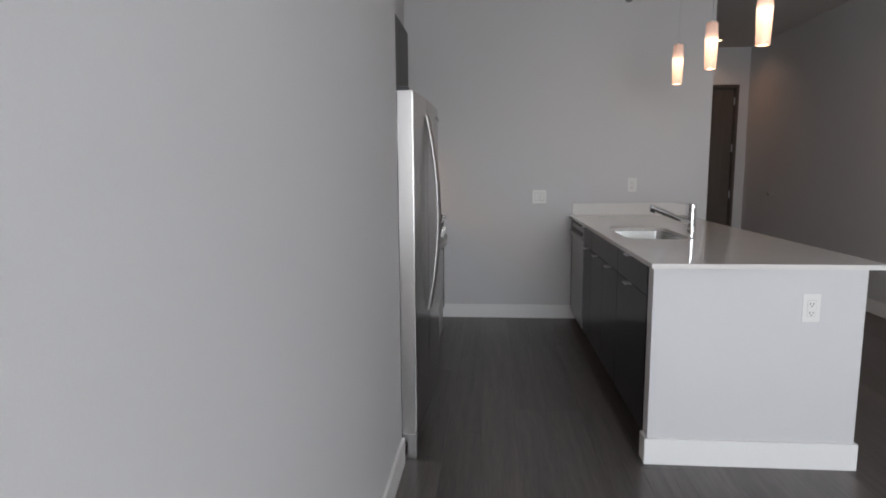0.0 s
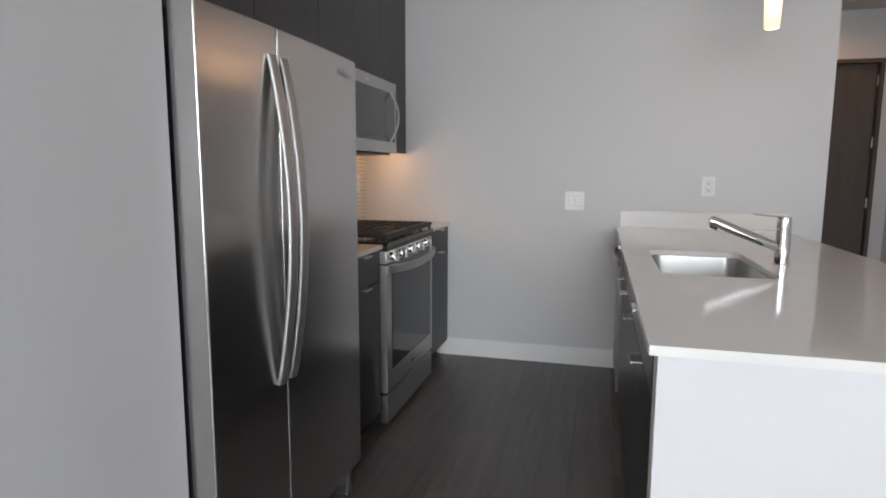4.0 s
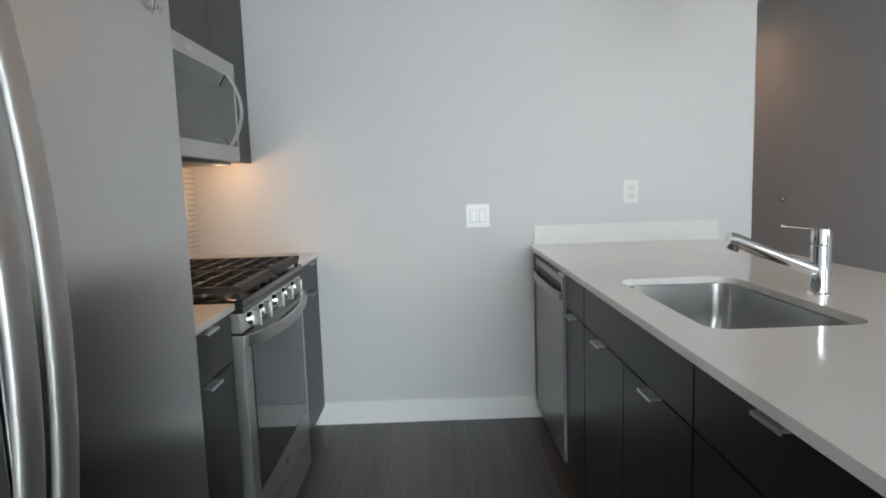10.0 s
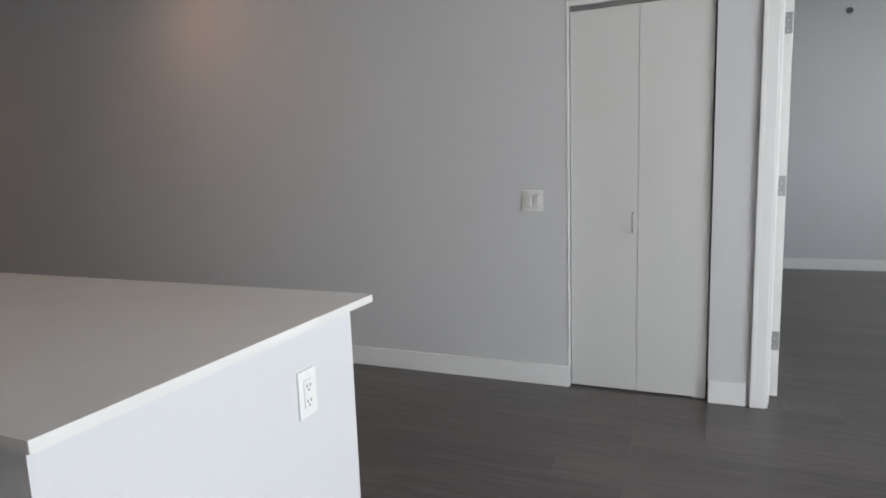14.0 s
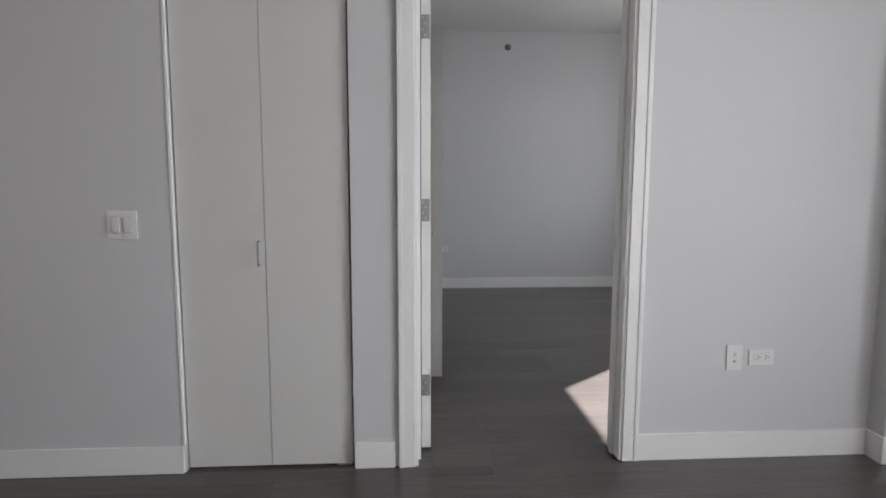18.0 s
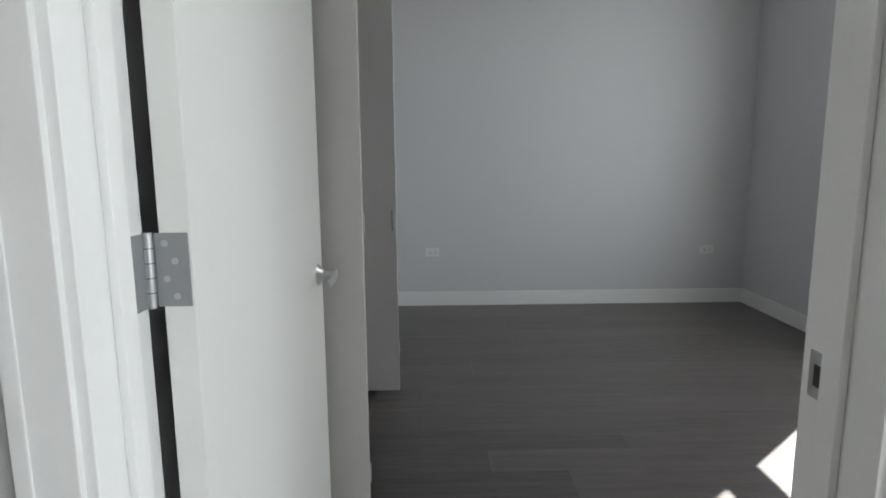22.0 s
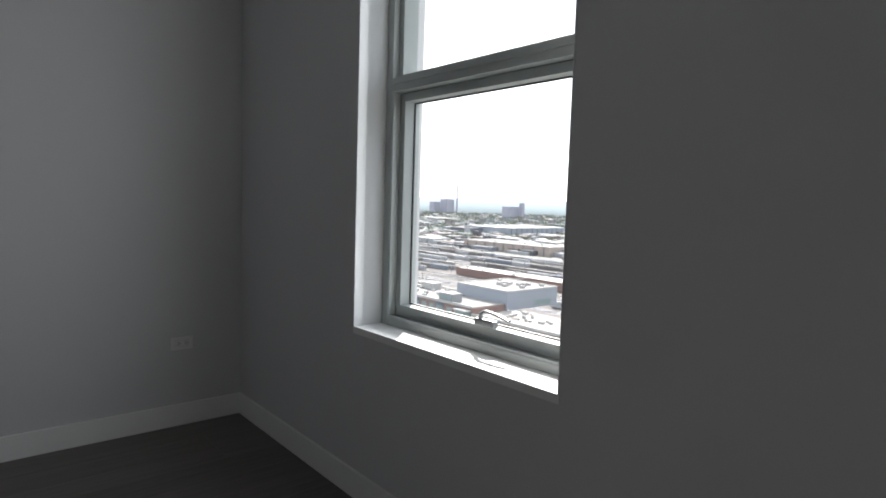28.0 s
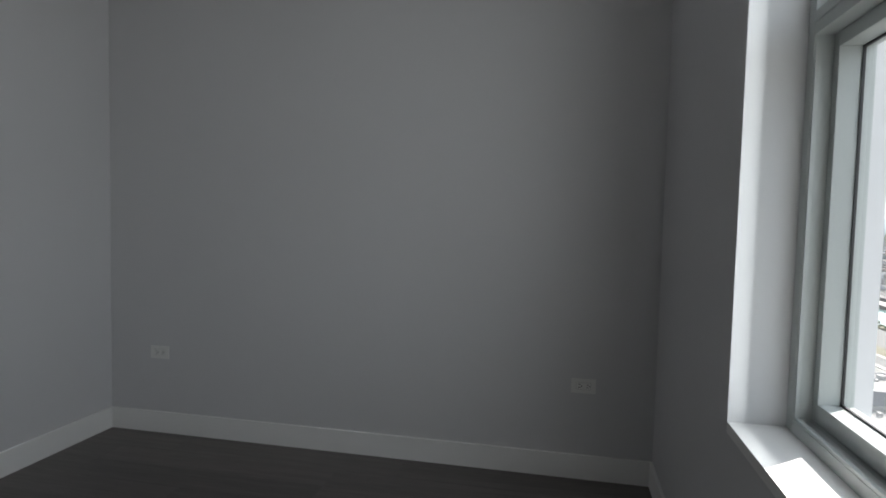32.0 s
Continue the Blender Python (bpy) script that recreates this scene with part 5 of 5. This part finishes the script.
leafy("riverside_shrubs", [(240 + k * 5.5 + crng.uniform(-3, 3), -199 + crng.uniform(-2.5, 2.0), GZ, crng.uniform(0.8, 2.6)) for k in range(90)]
      + [(crng.uniform(345, 372), -198 + crng.uniform(-1.5, 1.5), GZ, crng.uniform(3.0, 4.6)) for _ in range(5)], "green shrubs along the river bank", "shrubs", 9)
stuff("street_lamps", [(x, yy, GZ, x + 0.25, yy + 0.25, GZ + 8.5) for x in range(232, 520, 26) for yy in (-158.0, -198.5) if x > 245 or yy < -190], RAILS, "thin lamp posts along street and river", "street lamp")


def block(name, x0, y0, x1, y1, h, wall, label, bands=(), roof_bits=6, pitch=6.0, side=False, roof=None, ribs=0):
    """A long low building with window strips or ribs, a parapet and roof units."""
    t = thing(name, ((x0 + x1) / 2, (y0 + y1) / 2, GZ), label, "building")
    part("wall", box(x0, y0, GZ, x1, y1, GZ + h), wall, t)
    part("roof", box(x0 + 0.6, y0 + 0.6, GZ + h + 0.02, x1 - 0.6, y1 - 0.6, GZ + h + 0.25), roof or ROOFING, t)
    bm = bmesh.new()
    for b in ((x0 - 0.1, y0 - 0.1, x1 + 0.1, y0 + 0.35), (x0 - 0.1, y1 - 0.35, x1 + 0.1, y1 + 0.1), (x0 - 0.1, y0 + 0.35, x0 + 0.35, y1 - 0.35), (x1 - 0.35, y0 + 0.35, x1 + 0.1, y1 - 0.35)):
        box(b[0], b[1], GZ + h, b[2], b[3], GZ + h + 0.6, 0, bm)
    part("parapet", bm, wall, t)
    r = random.Random(int(x0) * 7 + int(h))
    for _ in range(roof_bits):
        x, yy, s = r.uniform(x0 + 3, x1 - 6), r.uniform(y0 + 3, y1 - 5), r.uniform(0.9, 2.4)
        part("roof_unit", box(x, yy, GZ + h + 0.25, x + s * 1.5, yy + s, GZ + h + 0.25 + s * 0.7), CONC, t)
    for z0, z1 in bands:
        k = (y0 if side else x0) + pitch * 0.3
        while k < (y1 if side else x1) - pitch * 0.5:
            b = (x0 - 0.12, k, GZ + z0, x0 + 0.05, k + pitch * 0.55, GZ + z1) if side else (k, y1 - 0.05, GZ + z0, k + pitch * 0.55, y1 + 0.12, GZ + z1)
            part("window", box(*b), CITYGLASS, t)
            k += pitch
    for k in range(ribs):
        x, yy = x0 + (x1 - x0) * (k + 0.5) / ribs, y0 + (y1 - y0) * (k + 0.5) / ribs
        part("wall_rib", box(*((x0 - 0.5, yy - 0.6, GZ, x0 + 0.1, yy + 0.6, GZ + h - 0.5) if side else (x - 0.6, y1 - 0.1, GZ, x + 0.6, y1 + 0.5, GZ + h - 0.5))), DEEP, t)
    return t


block("warehouse", 480, -650, 640, -592, 11.5, TAN, "long tan-grey warehouse beyond the rail yard", (), 10, ribs=9)
block("depot", 830, -1085, 965, -890, 17.0, PALE, "pale blue-grey depot building with tall wall panels", (), 5, side=True, roof=WHITEROOF, ribs=12)
block("depot_annexe", 905, -889, 965, -850, 13.0, DEEP, "dark lower annexe beside the depot", (), 2)
block("platform_shed", 262, -380, 394, -357, 6.5, BRICK, "long brown platform shed with a white roof", (), 8, roof=WHITEROOF)
block("yard_workshop", 530, -378, 632, -330, 8.5, TAN, "tan workshop in the rail yard with white roofs", [(2.0, 5.0)], 4, pitch=8, roof=WHITEROOF)
block("workshop_tower", 585, -352, 602, -335, 14.0, TAN, "short tan tower over the workshop roof", [(9.5, 12)], 0, pitch=4)
block("brick_mill", 890, -545, 935, -452, 15.0, BRICK, "brown brick mill building beyond the tracks", [(3, 6), (9, 12)], 6, pitch=7, side=True)
block("brick_offices", 1060, -760, 1110, -690, 24.0, BRICK, "brown brick office block far off", [(4, 7), (11, 14), (18, 21)], 4, pitch=8, side=True)
block("brick_store", 1250, -640, 1290, -610, 26.0, BRICK, "tall narrow brick store far off", [(5, 8), (14, 17)], 2, pitch=7, side=True)
for x0, y0, w, d in ((1380, -1130, 150, 60), (1750, -1020, 190, 70), (1650, -1500, 170, 70), (2300, -1500, 200, 80)):
    block("distribution_hall", x0, y0, x0 + w, y0 + d, 9.0, CONC, "long flat hall with a white roof far off", (), 0, roof=WHITEROOF)
via = thing("viaduct", (860, -540, GZ), "long dark concrete viaduct beyond the rail yard", "viaduct")
part("deck", box(852, -760, GZ + 5.5, 862, -395, GZ + 7.6), QUAY, via)
for k in range(16):
    part("pier", box(855, -750 + k * 23, GZ, 859, -747 + k * 23, GZ + 5.5), CONC, via)

# power station with a chimney, and a stepped block, far off
ps = thing("power_station", (3000, -2563, GZ), "far grey power station with one tall chimney", "building")
part("boiler_house", box(2948, -2620, GZ, 3012, -2552, GZ + 92), GREYBLUE, ps)
part("hall", box(3013, -2552, GZ, 3062, -2500, GZ + 74), GREYBLUE, ps)
part("chimney", tube((2935, -2632, GZ), (2935, -2632, GZ + 196), 7, 4.5, 16), GREYBLUE, ps, "tall slim chimney")
hb_ = thing("grey_high_rise", (2045, -2283, GZ), "far grey stepped high-rise block", "building")
part("tower", box(2036, -2293, GZ, 2056, -2273, GZ + 78), GREYBLUE, hb_)
part("wing", box(2057, -2273, GZ, 2110, -2205, GZ + 58), GREYBLUE, hb_)

# low terrace roofs below the window
block("shed", 213, -129, 240, -88, 10.0, PANEL, "grey flat-roofed building across the street", (), 5)
pod = thing("podium", (165, -118, GZ), "low podium with a planted roof and low walls", "building")
part("wall", box(108, -141, GZ, 212.5, -84, GZ + 4.6), CONC, pod)
part("roof", box(108.5, -140.5, GZ + 4.61, 212.0, -84, GZ + 4.75), ROOFING, pod)
for b in ((108, -141.2, 212.5, -140.5), (212.0, -140.5, 212.7, -84), (108, -112.6, 196, -112.0), (172, -140.5, 172.6, -128)):
    part("low_wall", box(b[0], b[1], GZ + 4.6, b[2], b[3], GZ + 6.0), CONC, pod, "low concrete roof wall")
for x0, y0, x1, y1 in ((174, -139, 210, -126), (178, -124, 205, -116), (146, -126, 170, -119), (122, -108, 170, -98)):
    part("planted_bed", box(x0, y0, GZ + 4.75, x1, y1, GZ + 5.15, 0.1), GRASS, pod, "dry planted bed")
for x0, y0, x1, y1, h in ((150, -139, 166, -129, 3.0), (120, -136, 138, -126, 2.6)):
    part("roof_hut", box(x0, y0, GZ + 4.75, x1, y1, GZ + 4.75 + h), PALE, pod, "pale flat-roofed hut on the podium")
    part("hut_roof", box(x0 + 0.4, y0 + 0.4, GZ + 4.75 + h, x1 - 0.4, y1 - 0.4, GZ + 4.85 + h), ROOFING, pod)
pr = random.Random(21)
beds = []
for _ in range(60):
    x, yy, w, d = pr.uniform(142, 208), pr.uniform(-126, -92), pr.uniform(0.6, 2.6), pr.uniform(0.5, 1.6)
    beds.append((x, yy, GZ + 4.76, x + w, yy + d, GZ + 4.76 + pr.choice((0.3, 0.5, 0.8, 1.2)) + pr.uniform(0, 0.1)))
stuff("podium_furniture", beds, CONC, "pale planters, vents and benches on the podium roof", "roof pieces")
leafy("podium_shrubs", [(pr.uniform(174, 208), pr.uniform(-138, -116), GZ + 4.9, pr.uniform(0.3, 0.8)) for _ in range(110)], "small dry shrubs on the podium roof", "shrubs", 6)

# apartment block near by: brick piers, recessed blue-grey balconies, a glazed bay and a pale upper volume
ap = thing("apartment_building", (176, -170, GZ), "seven-storey brown brick apartment building with balconies", "apartment building")
AX0, AX1, AXT, AY0, AY1, AH, FL = 96.0, 232.0, 163.0, -182.0, -157.5, 24.0, 3.3
part("wall", box(AXT, AY0, GZ, AX1, AY1, GZ + AH), BRICK, ap, "brown brick walls")
part("terrace_wing", box(AX0, AY0, GZ, AXT, AY1, GZ + AH - 2.6), BRICK, ap, "lower brick wing with a roof terrace")
part("roof", box(AXT + 0.5, AY0 + 0.5, GZ + AH + 0.02, AX1 - 0.5, AY1 - 0.5, GZ + AH + 0.3), ROOFING, ap)
part("terrace", box(AX0 + 0.5, AY0 + 0.5, GZ + AH - 2.58, AXT - 0.1, AY1 - 0.5, GZ + AH - 2.35), PAVING, ap, "paved roof terrace")
bm = bmesh.new()
for b in ((AXT, AY1 - 0.4, AX1, AY1 + 0.15, AH), (AXT, AY0 - 0.15, AX1, AY0 + 0.4, AH), (AX0, AY1 - 0.4, AXT, AY1 + 0.15, AH - 2.6)):
    box(b[0], b[1], GZ + b[4], b[2], b[3], GZ + b[4] + 0.9, 0, bm)
part("parapet", bm, CONC, ap, "pale parapet caps")
# the rounded grey end
bm = bmesh.new()
arc = [(AX1 - 2 + 8.0 * math.copysign(abs(math.cos(a)) ** 0.7, math.cos(a)), (AY0 + AY1) / 2 + 12.9 * math.copysign(abs(math.sin(a)) ** 0.7, math.sin(a))) for a in [-math.pi / 2 + math.pi * k / 16 for k in range(17)]]
lo = [bm.verts.new((x, yy, GZ)) for x, yy in arc]
hi = [bm.verts.new((x, yy, GZ + AH + 1.4)) for x, yy in arc]
for k in range(16):
    bm.faces.new((lo[k], lo[k + 1], hi[k + 1], hi[k]))
bm.faces.new((lo[16], lo[0], hi[0], hi[16]))
bm.faces.new(hi)
part("rounded_end", bm, PANEL, ap, "grey rounded end of the building")
for f in range(7):
    for k in (10, 11, 12, 13, 14, 15):
        (xa_, ya_), (xb_, yb_) = arc[k], arc[k + 1]
        cx, cy = (xa_ + xb_) / 2, (ya_ + yb_) / 2
        box_ = box(cx - 0.55, cy - 0.5, GZ + 1.2 + f * FL, cx + 0.55, cy + 0.5, GZ + 3.0 + f * FL)
        part("window", box_, CITYGLASS, ap)
# segments along the front: (from, to, kind)
for x1, x0, what in ((230, 217, "panel"), (217, 211.5, "deep"), (211.5, 200, "brick"), (200, 194, "deep"), (194, 184.5, "brick"), (184.5, 179, "deep"), (179, 172.5, "brick"), (172.5, 170, "deep"),
                     (161, 152, "brick"), (152, 147, "deep"), (147, 136, "brick"), (136, 130, "deep"), (130, 120, "brick"), (120, 114, "deep"), (114, 104, "brick")):
    top = AH if x0 > AXT else AH - 2.6
    floors = 7 if x0 > AXT else 6
    if what == "panel":
        part("panel_strip", box(x0, AY1 - 0.05, GZ, x1, AY1 + 0.1, GZ + top), PANEL, ap, "grey panel strip")
    if what == "deep":
        part("balcony_recess", box(x0, AY1 - 0.05, GZ + 0.4, x1, AY1 + 0.06, GZ + top - 0.2), DEEP, ap, "blue-grey balcony recess")
    for f in range(floors):
        z = GZ + 0.9 + f * FL
        if what == "deep":
            bl = part("balcony", box(x0 + 0.2, AY1 + 0.06, z - 0.5, x1 - 0.2, AY1 + 0.9, z - 0.28), PANEL, ap)
            part("balcony_rail", box(x0 + 0.2, AY1 + 0.84, z - 0.28, x1 - 0.2, AY1 + 0.9, z + 0.6), PALE, bl)
            part("window", box(x0 + 0.8, AY1 + 0.06, z - 0.2, x1 - 0.8, AY1 + 0.14, z + 1.9), CITYGLASS, ap)
            continue
        n = max(1, round((x1 - x0) / 4.6))
        for k in range(n):
            c = x0 + (x1 - x0) * (k + 0.5) / n
            wob = part("window", box(c - 1.5, AY1 - 0.05, z, c + 1.5, AY1 + 0.16, z + 2.1), CITYGLASS, ap)
            part("window_frame", box(c - 1.6, AY1, z - 0.75, c + 1.6, AY1 + 0.2, z - 0.01), CONC if f % 2 else PANEL, wob)
            part("mullion", box(c - 0.06, AY1 + 0.1601, z, c + 0.06, AY1 + 0.22, z + 2.1), CONC, wob)
bay = part("glazed_bay", box(163.5, AY1, GZ, 170, AY1 + 2.6, GZ + AH - 1.2), CITYGLASS, ap, "green glazed bay")
part("bay_cap", box(163.2, AY1 - 0.1, GZ + AH - 1.2, 170.3, AY1 + 2.9, GZ + AH - 0.7), CONC, bay)
for f in range(8):
    part("bay_band", box(163.4, AY1 + 2.55, GZ + 0.2 + f * 3.2, 170.1, AY1 + 2.7, GZ + 0.55 + f * 3.2), PALE, bay)
part("stair_tower", box(176, AY1 - 7, GZ, 184, AY1 - 1.5, GZ + AH + 3.6), PANEL, ap, "grey glazed stair tower")
for k in range(4):
    part("window", box(176.3 + k * 2.0, AY1 - 1.55, GZ + AH + 0.5, 177.7 + k * 2.0, AY1 - 1.4, GZ + AH + 3.2), CITYGLASS, ap)
part("upper_volume", box(162, -207, GZ + AH - 2.4, 192, -176, GZ + AH + 5.0), PALE, ap, "smooth pale blue-grey upper volume")
part("upper_roof", box(162.6, -206.4, GZ + AH + 5.0, 191.4, -176.6, GZ + AH + 5.2), ROOFING, ap)
bm = bmesh.new()
for b in ((161.9, -207.1, 192.1, -206.5), (161.9, -176.5, 192.1, -175.9), (161.9, -206.5, 162.5, -176.5), (191.5, -206.5, 192.1, -176.5)):
    box(b[0], b[1], GZ + AH + 5.0, b[2], b[3], GZ + AH + 5.5, 0, bm)
part("upper_parapet", bm, CONC, ap)
part("window", box(161.9, -203, GZ + AH - 1.8, 162.2, -192, GZ + AH + 0.6), CITYGLASS, ap)
ar = random.Random(3)
for _ in range(34):
    x, yy, s = ar.uniform(186, AX1 - 3), ar.uniform(AY0 + 3, AY1 - 4), ar.uniform(0.5, 1.4)
    part("roof_unit", box(x, yy, GZ + AH + 0.3, x + s * 1.4, yy + s, GZ + AH + 0.3 + s * 0.8), CONC, ap)
for _ in range(16):
    x, yy, s = ar.uniform(165, 187), ar.uniform(-204, -180), ar.uniform(0.7, 1.6)
    part("roof_unit", box(x, yy, GZ + AH + 5.2, x + s * 1.6, yy + s, GZ + AH + 5.2 + s * 0.8), CONC, ap)
part("roof_plant", box(206, AY0 + 3, GZ + AH + 0.3, 214, AY0 + 8, GZ + AH + 3.2), CONC, ap, "pale roof plant room")
pa = thing("parasol", (150, -168, GZ + AH - 2.35), "white parasol open on the roof terrace", "parasol")
part("pole", tube((150, -168, GZ + AH - 2.35), (150, -168, GZ + AH + 0.3), 0.06, 0.06, 8), CONC, pa)
part("canopy", tube((150, -168, GZ + AH - 0.3), (150, -168, GZ + AH + 0.4), 1.9, 0.1, 10), WHITEROOF, pa)
stuff("terrace_furniture", [(x, yy, GZ + AH - 2.34, x + w, yy + w * 0.7, GZ + AH - 1.8 + h) for x, yy, w, h in [(ar.uniform(126, 158), ar.uniform(-178, -164), ar.uniform(0.6, 2.4), ar.uniform(0, 0.6)) for _ in range(26)]], CONC, "tables, planters and seats on the roof terrace", "roof pieces")

# added glowing rim far behind the city; horizon haze is painted into it
HAZE = bpy.data.materials.new("painted_horizon_haze")
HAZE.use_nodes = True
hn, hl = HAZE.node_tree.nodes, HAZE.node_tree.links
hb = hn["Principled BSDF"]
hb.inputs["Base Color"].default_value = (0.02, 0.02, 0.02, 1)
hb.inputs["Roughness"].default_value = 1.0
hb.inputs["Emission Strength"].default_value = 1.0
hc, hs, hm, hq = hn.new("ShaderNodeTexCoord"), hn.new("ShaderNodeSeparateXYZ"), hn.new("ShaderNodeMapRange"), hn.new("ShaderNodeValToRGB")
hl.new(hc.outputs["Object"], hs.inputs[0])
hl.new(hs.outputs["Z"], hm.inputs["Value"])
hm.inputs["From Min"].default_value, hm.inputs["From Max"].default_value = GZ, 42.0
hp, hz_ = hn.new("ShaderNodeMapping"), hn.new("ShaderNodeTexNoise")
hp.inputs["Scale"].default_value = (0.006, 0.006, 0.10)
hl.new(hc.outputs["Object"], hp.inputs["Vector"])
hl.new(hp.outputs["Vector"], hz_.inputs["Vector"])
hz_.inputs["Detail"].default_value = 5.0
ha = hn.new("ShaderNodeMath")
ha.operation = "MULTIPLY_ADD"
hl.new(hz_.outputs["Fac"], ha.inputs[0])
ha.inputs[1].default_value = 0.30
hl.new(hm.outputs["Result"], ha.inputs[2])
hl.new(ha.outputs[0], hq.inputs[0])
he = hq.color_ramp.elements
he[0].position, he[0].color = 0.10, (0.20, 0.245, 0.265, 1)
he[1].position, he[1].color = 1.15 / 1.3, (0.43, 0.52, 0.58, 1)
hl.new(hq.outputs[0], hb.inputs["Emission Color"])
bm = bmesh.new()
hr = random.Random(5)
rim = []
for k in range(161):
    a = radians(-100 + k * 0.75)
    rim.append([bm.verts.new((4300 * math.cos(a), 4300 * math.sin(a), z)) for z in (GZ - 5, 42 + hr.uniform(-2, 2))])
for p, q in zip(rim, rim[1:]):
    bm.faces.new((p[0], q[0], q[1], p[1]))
single("backdrop", bm, HAZE, "added glowing rim painted as pale blue horizon haze", "backdrop", kind="structure")

# ---- small pieces: tiles and planks ----
tile_wall = single("backsplash", box(LEFT + 0.0005, -1.800, TOP + 0.001, LEFT + 0.004, -0.004, 1.366), GROUT, "stacked pale glazed tile backsplash behind the stove", "backsplash", kind="structure")
PW, PH, GAP = 0.1025, 0.0262, 0.003
tm = mesh_of("tile", box(0, 0, 0, 0.0075, PW - GAP, PH - GAP, 0.0012), TILE)
for i in range(17):
    for j in range(17):
        ob = new("tile", tm)
        ob.parent = tile_wall
        ob.location = (LEFT + 0.0008, -0.006 - (i + 1) * PW + GAP, TOP + 0.002 + j * PH)

rng = random.Random(7)
planks = {}


def plank_mesh(w, length):
    key = (round(w, 3), round(length, 2))
    if key not in planks:
        planks[key] = mesh_of("plank", box(0, 0, -0.0075, key[0] - 0.0007, key[1] - 0.0007, 0.0, 0.0004), PLANK, smooth=False)
    return planks[key], key[1]


def lay(x0, x1, y0, y1, w=0.178):
    x = x0
    while x < x1 - 0.01:
        width = min(w, x1 - x)
        y = y0 - rng.choice((0.0, 0.31, 0.62, 0.93))
        while y < y1 - 0.01:
            a, b = max(y, y0), min(y + 1.22, y1)
            if b - a > 0.05:
                me, ln = plank_mesh(width, b - a)
                ob = new("plank", me)
                ob.parent = floor
                ob.location = (x, a, 0)
            y += 1.22
        x += w


lay(SIDE_X, RIGHT - 0.02, SOUTH, BACK + 0.0)
lay(LEFT, SIDE_X, SIDE_Y, BACK)
lay(END_X, RIGHT - 0.02, BACK, HALL_END)
lay(RIGHT - 0.02, 3.59, BED_N + 0.25, CL1 + 0.02)
lay(RIGHT - 0.02, BED_X1, SOUTH, BED_N)
lay(3.71, 5.6, BED_N, BED_N + 0.75)
lay(RIGHT - 0.02, 3.71, BED_N, BED_N + 0.13)
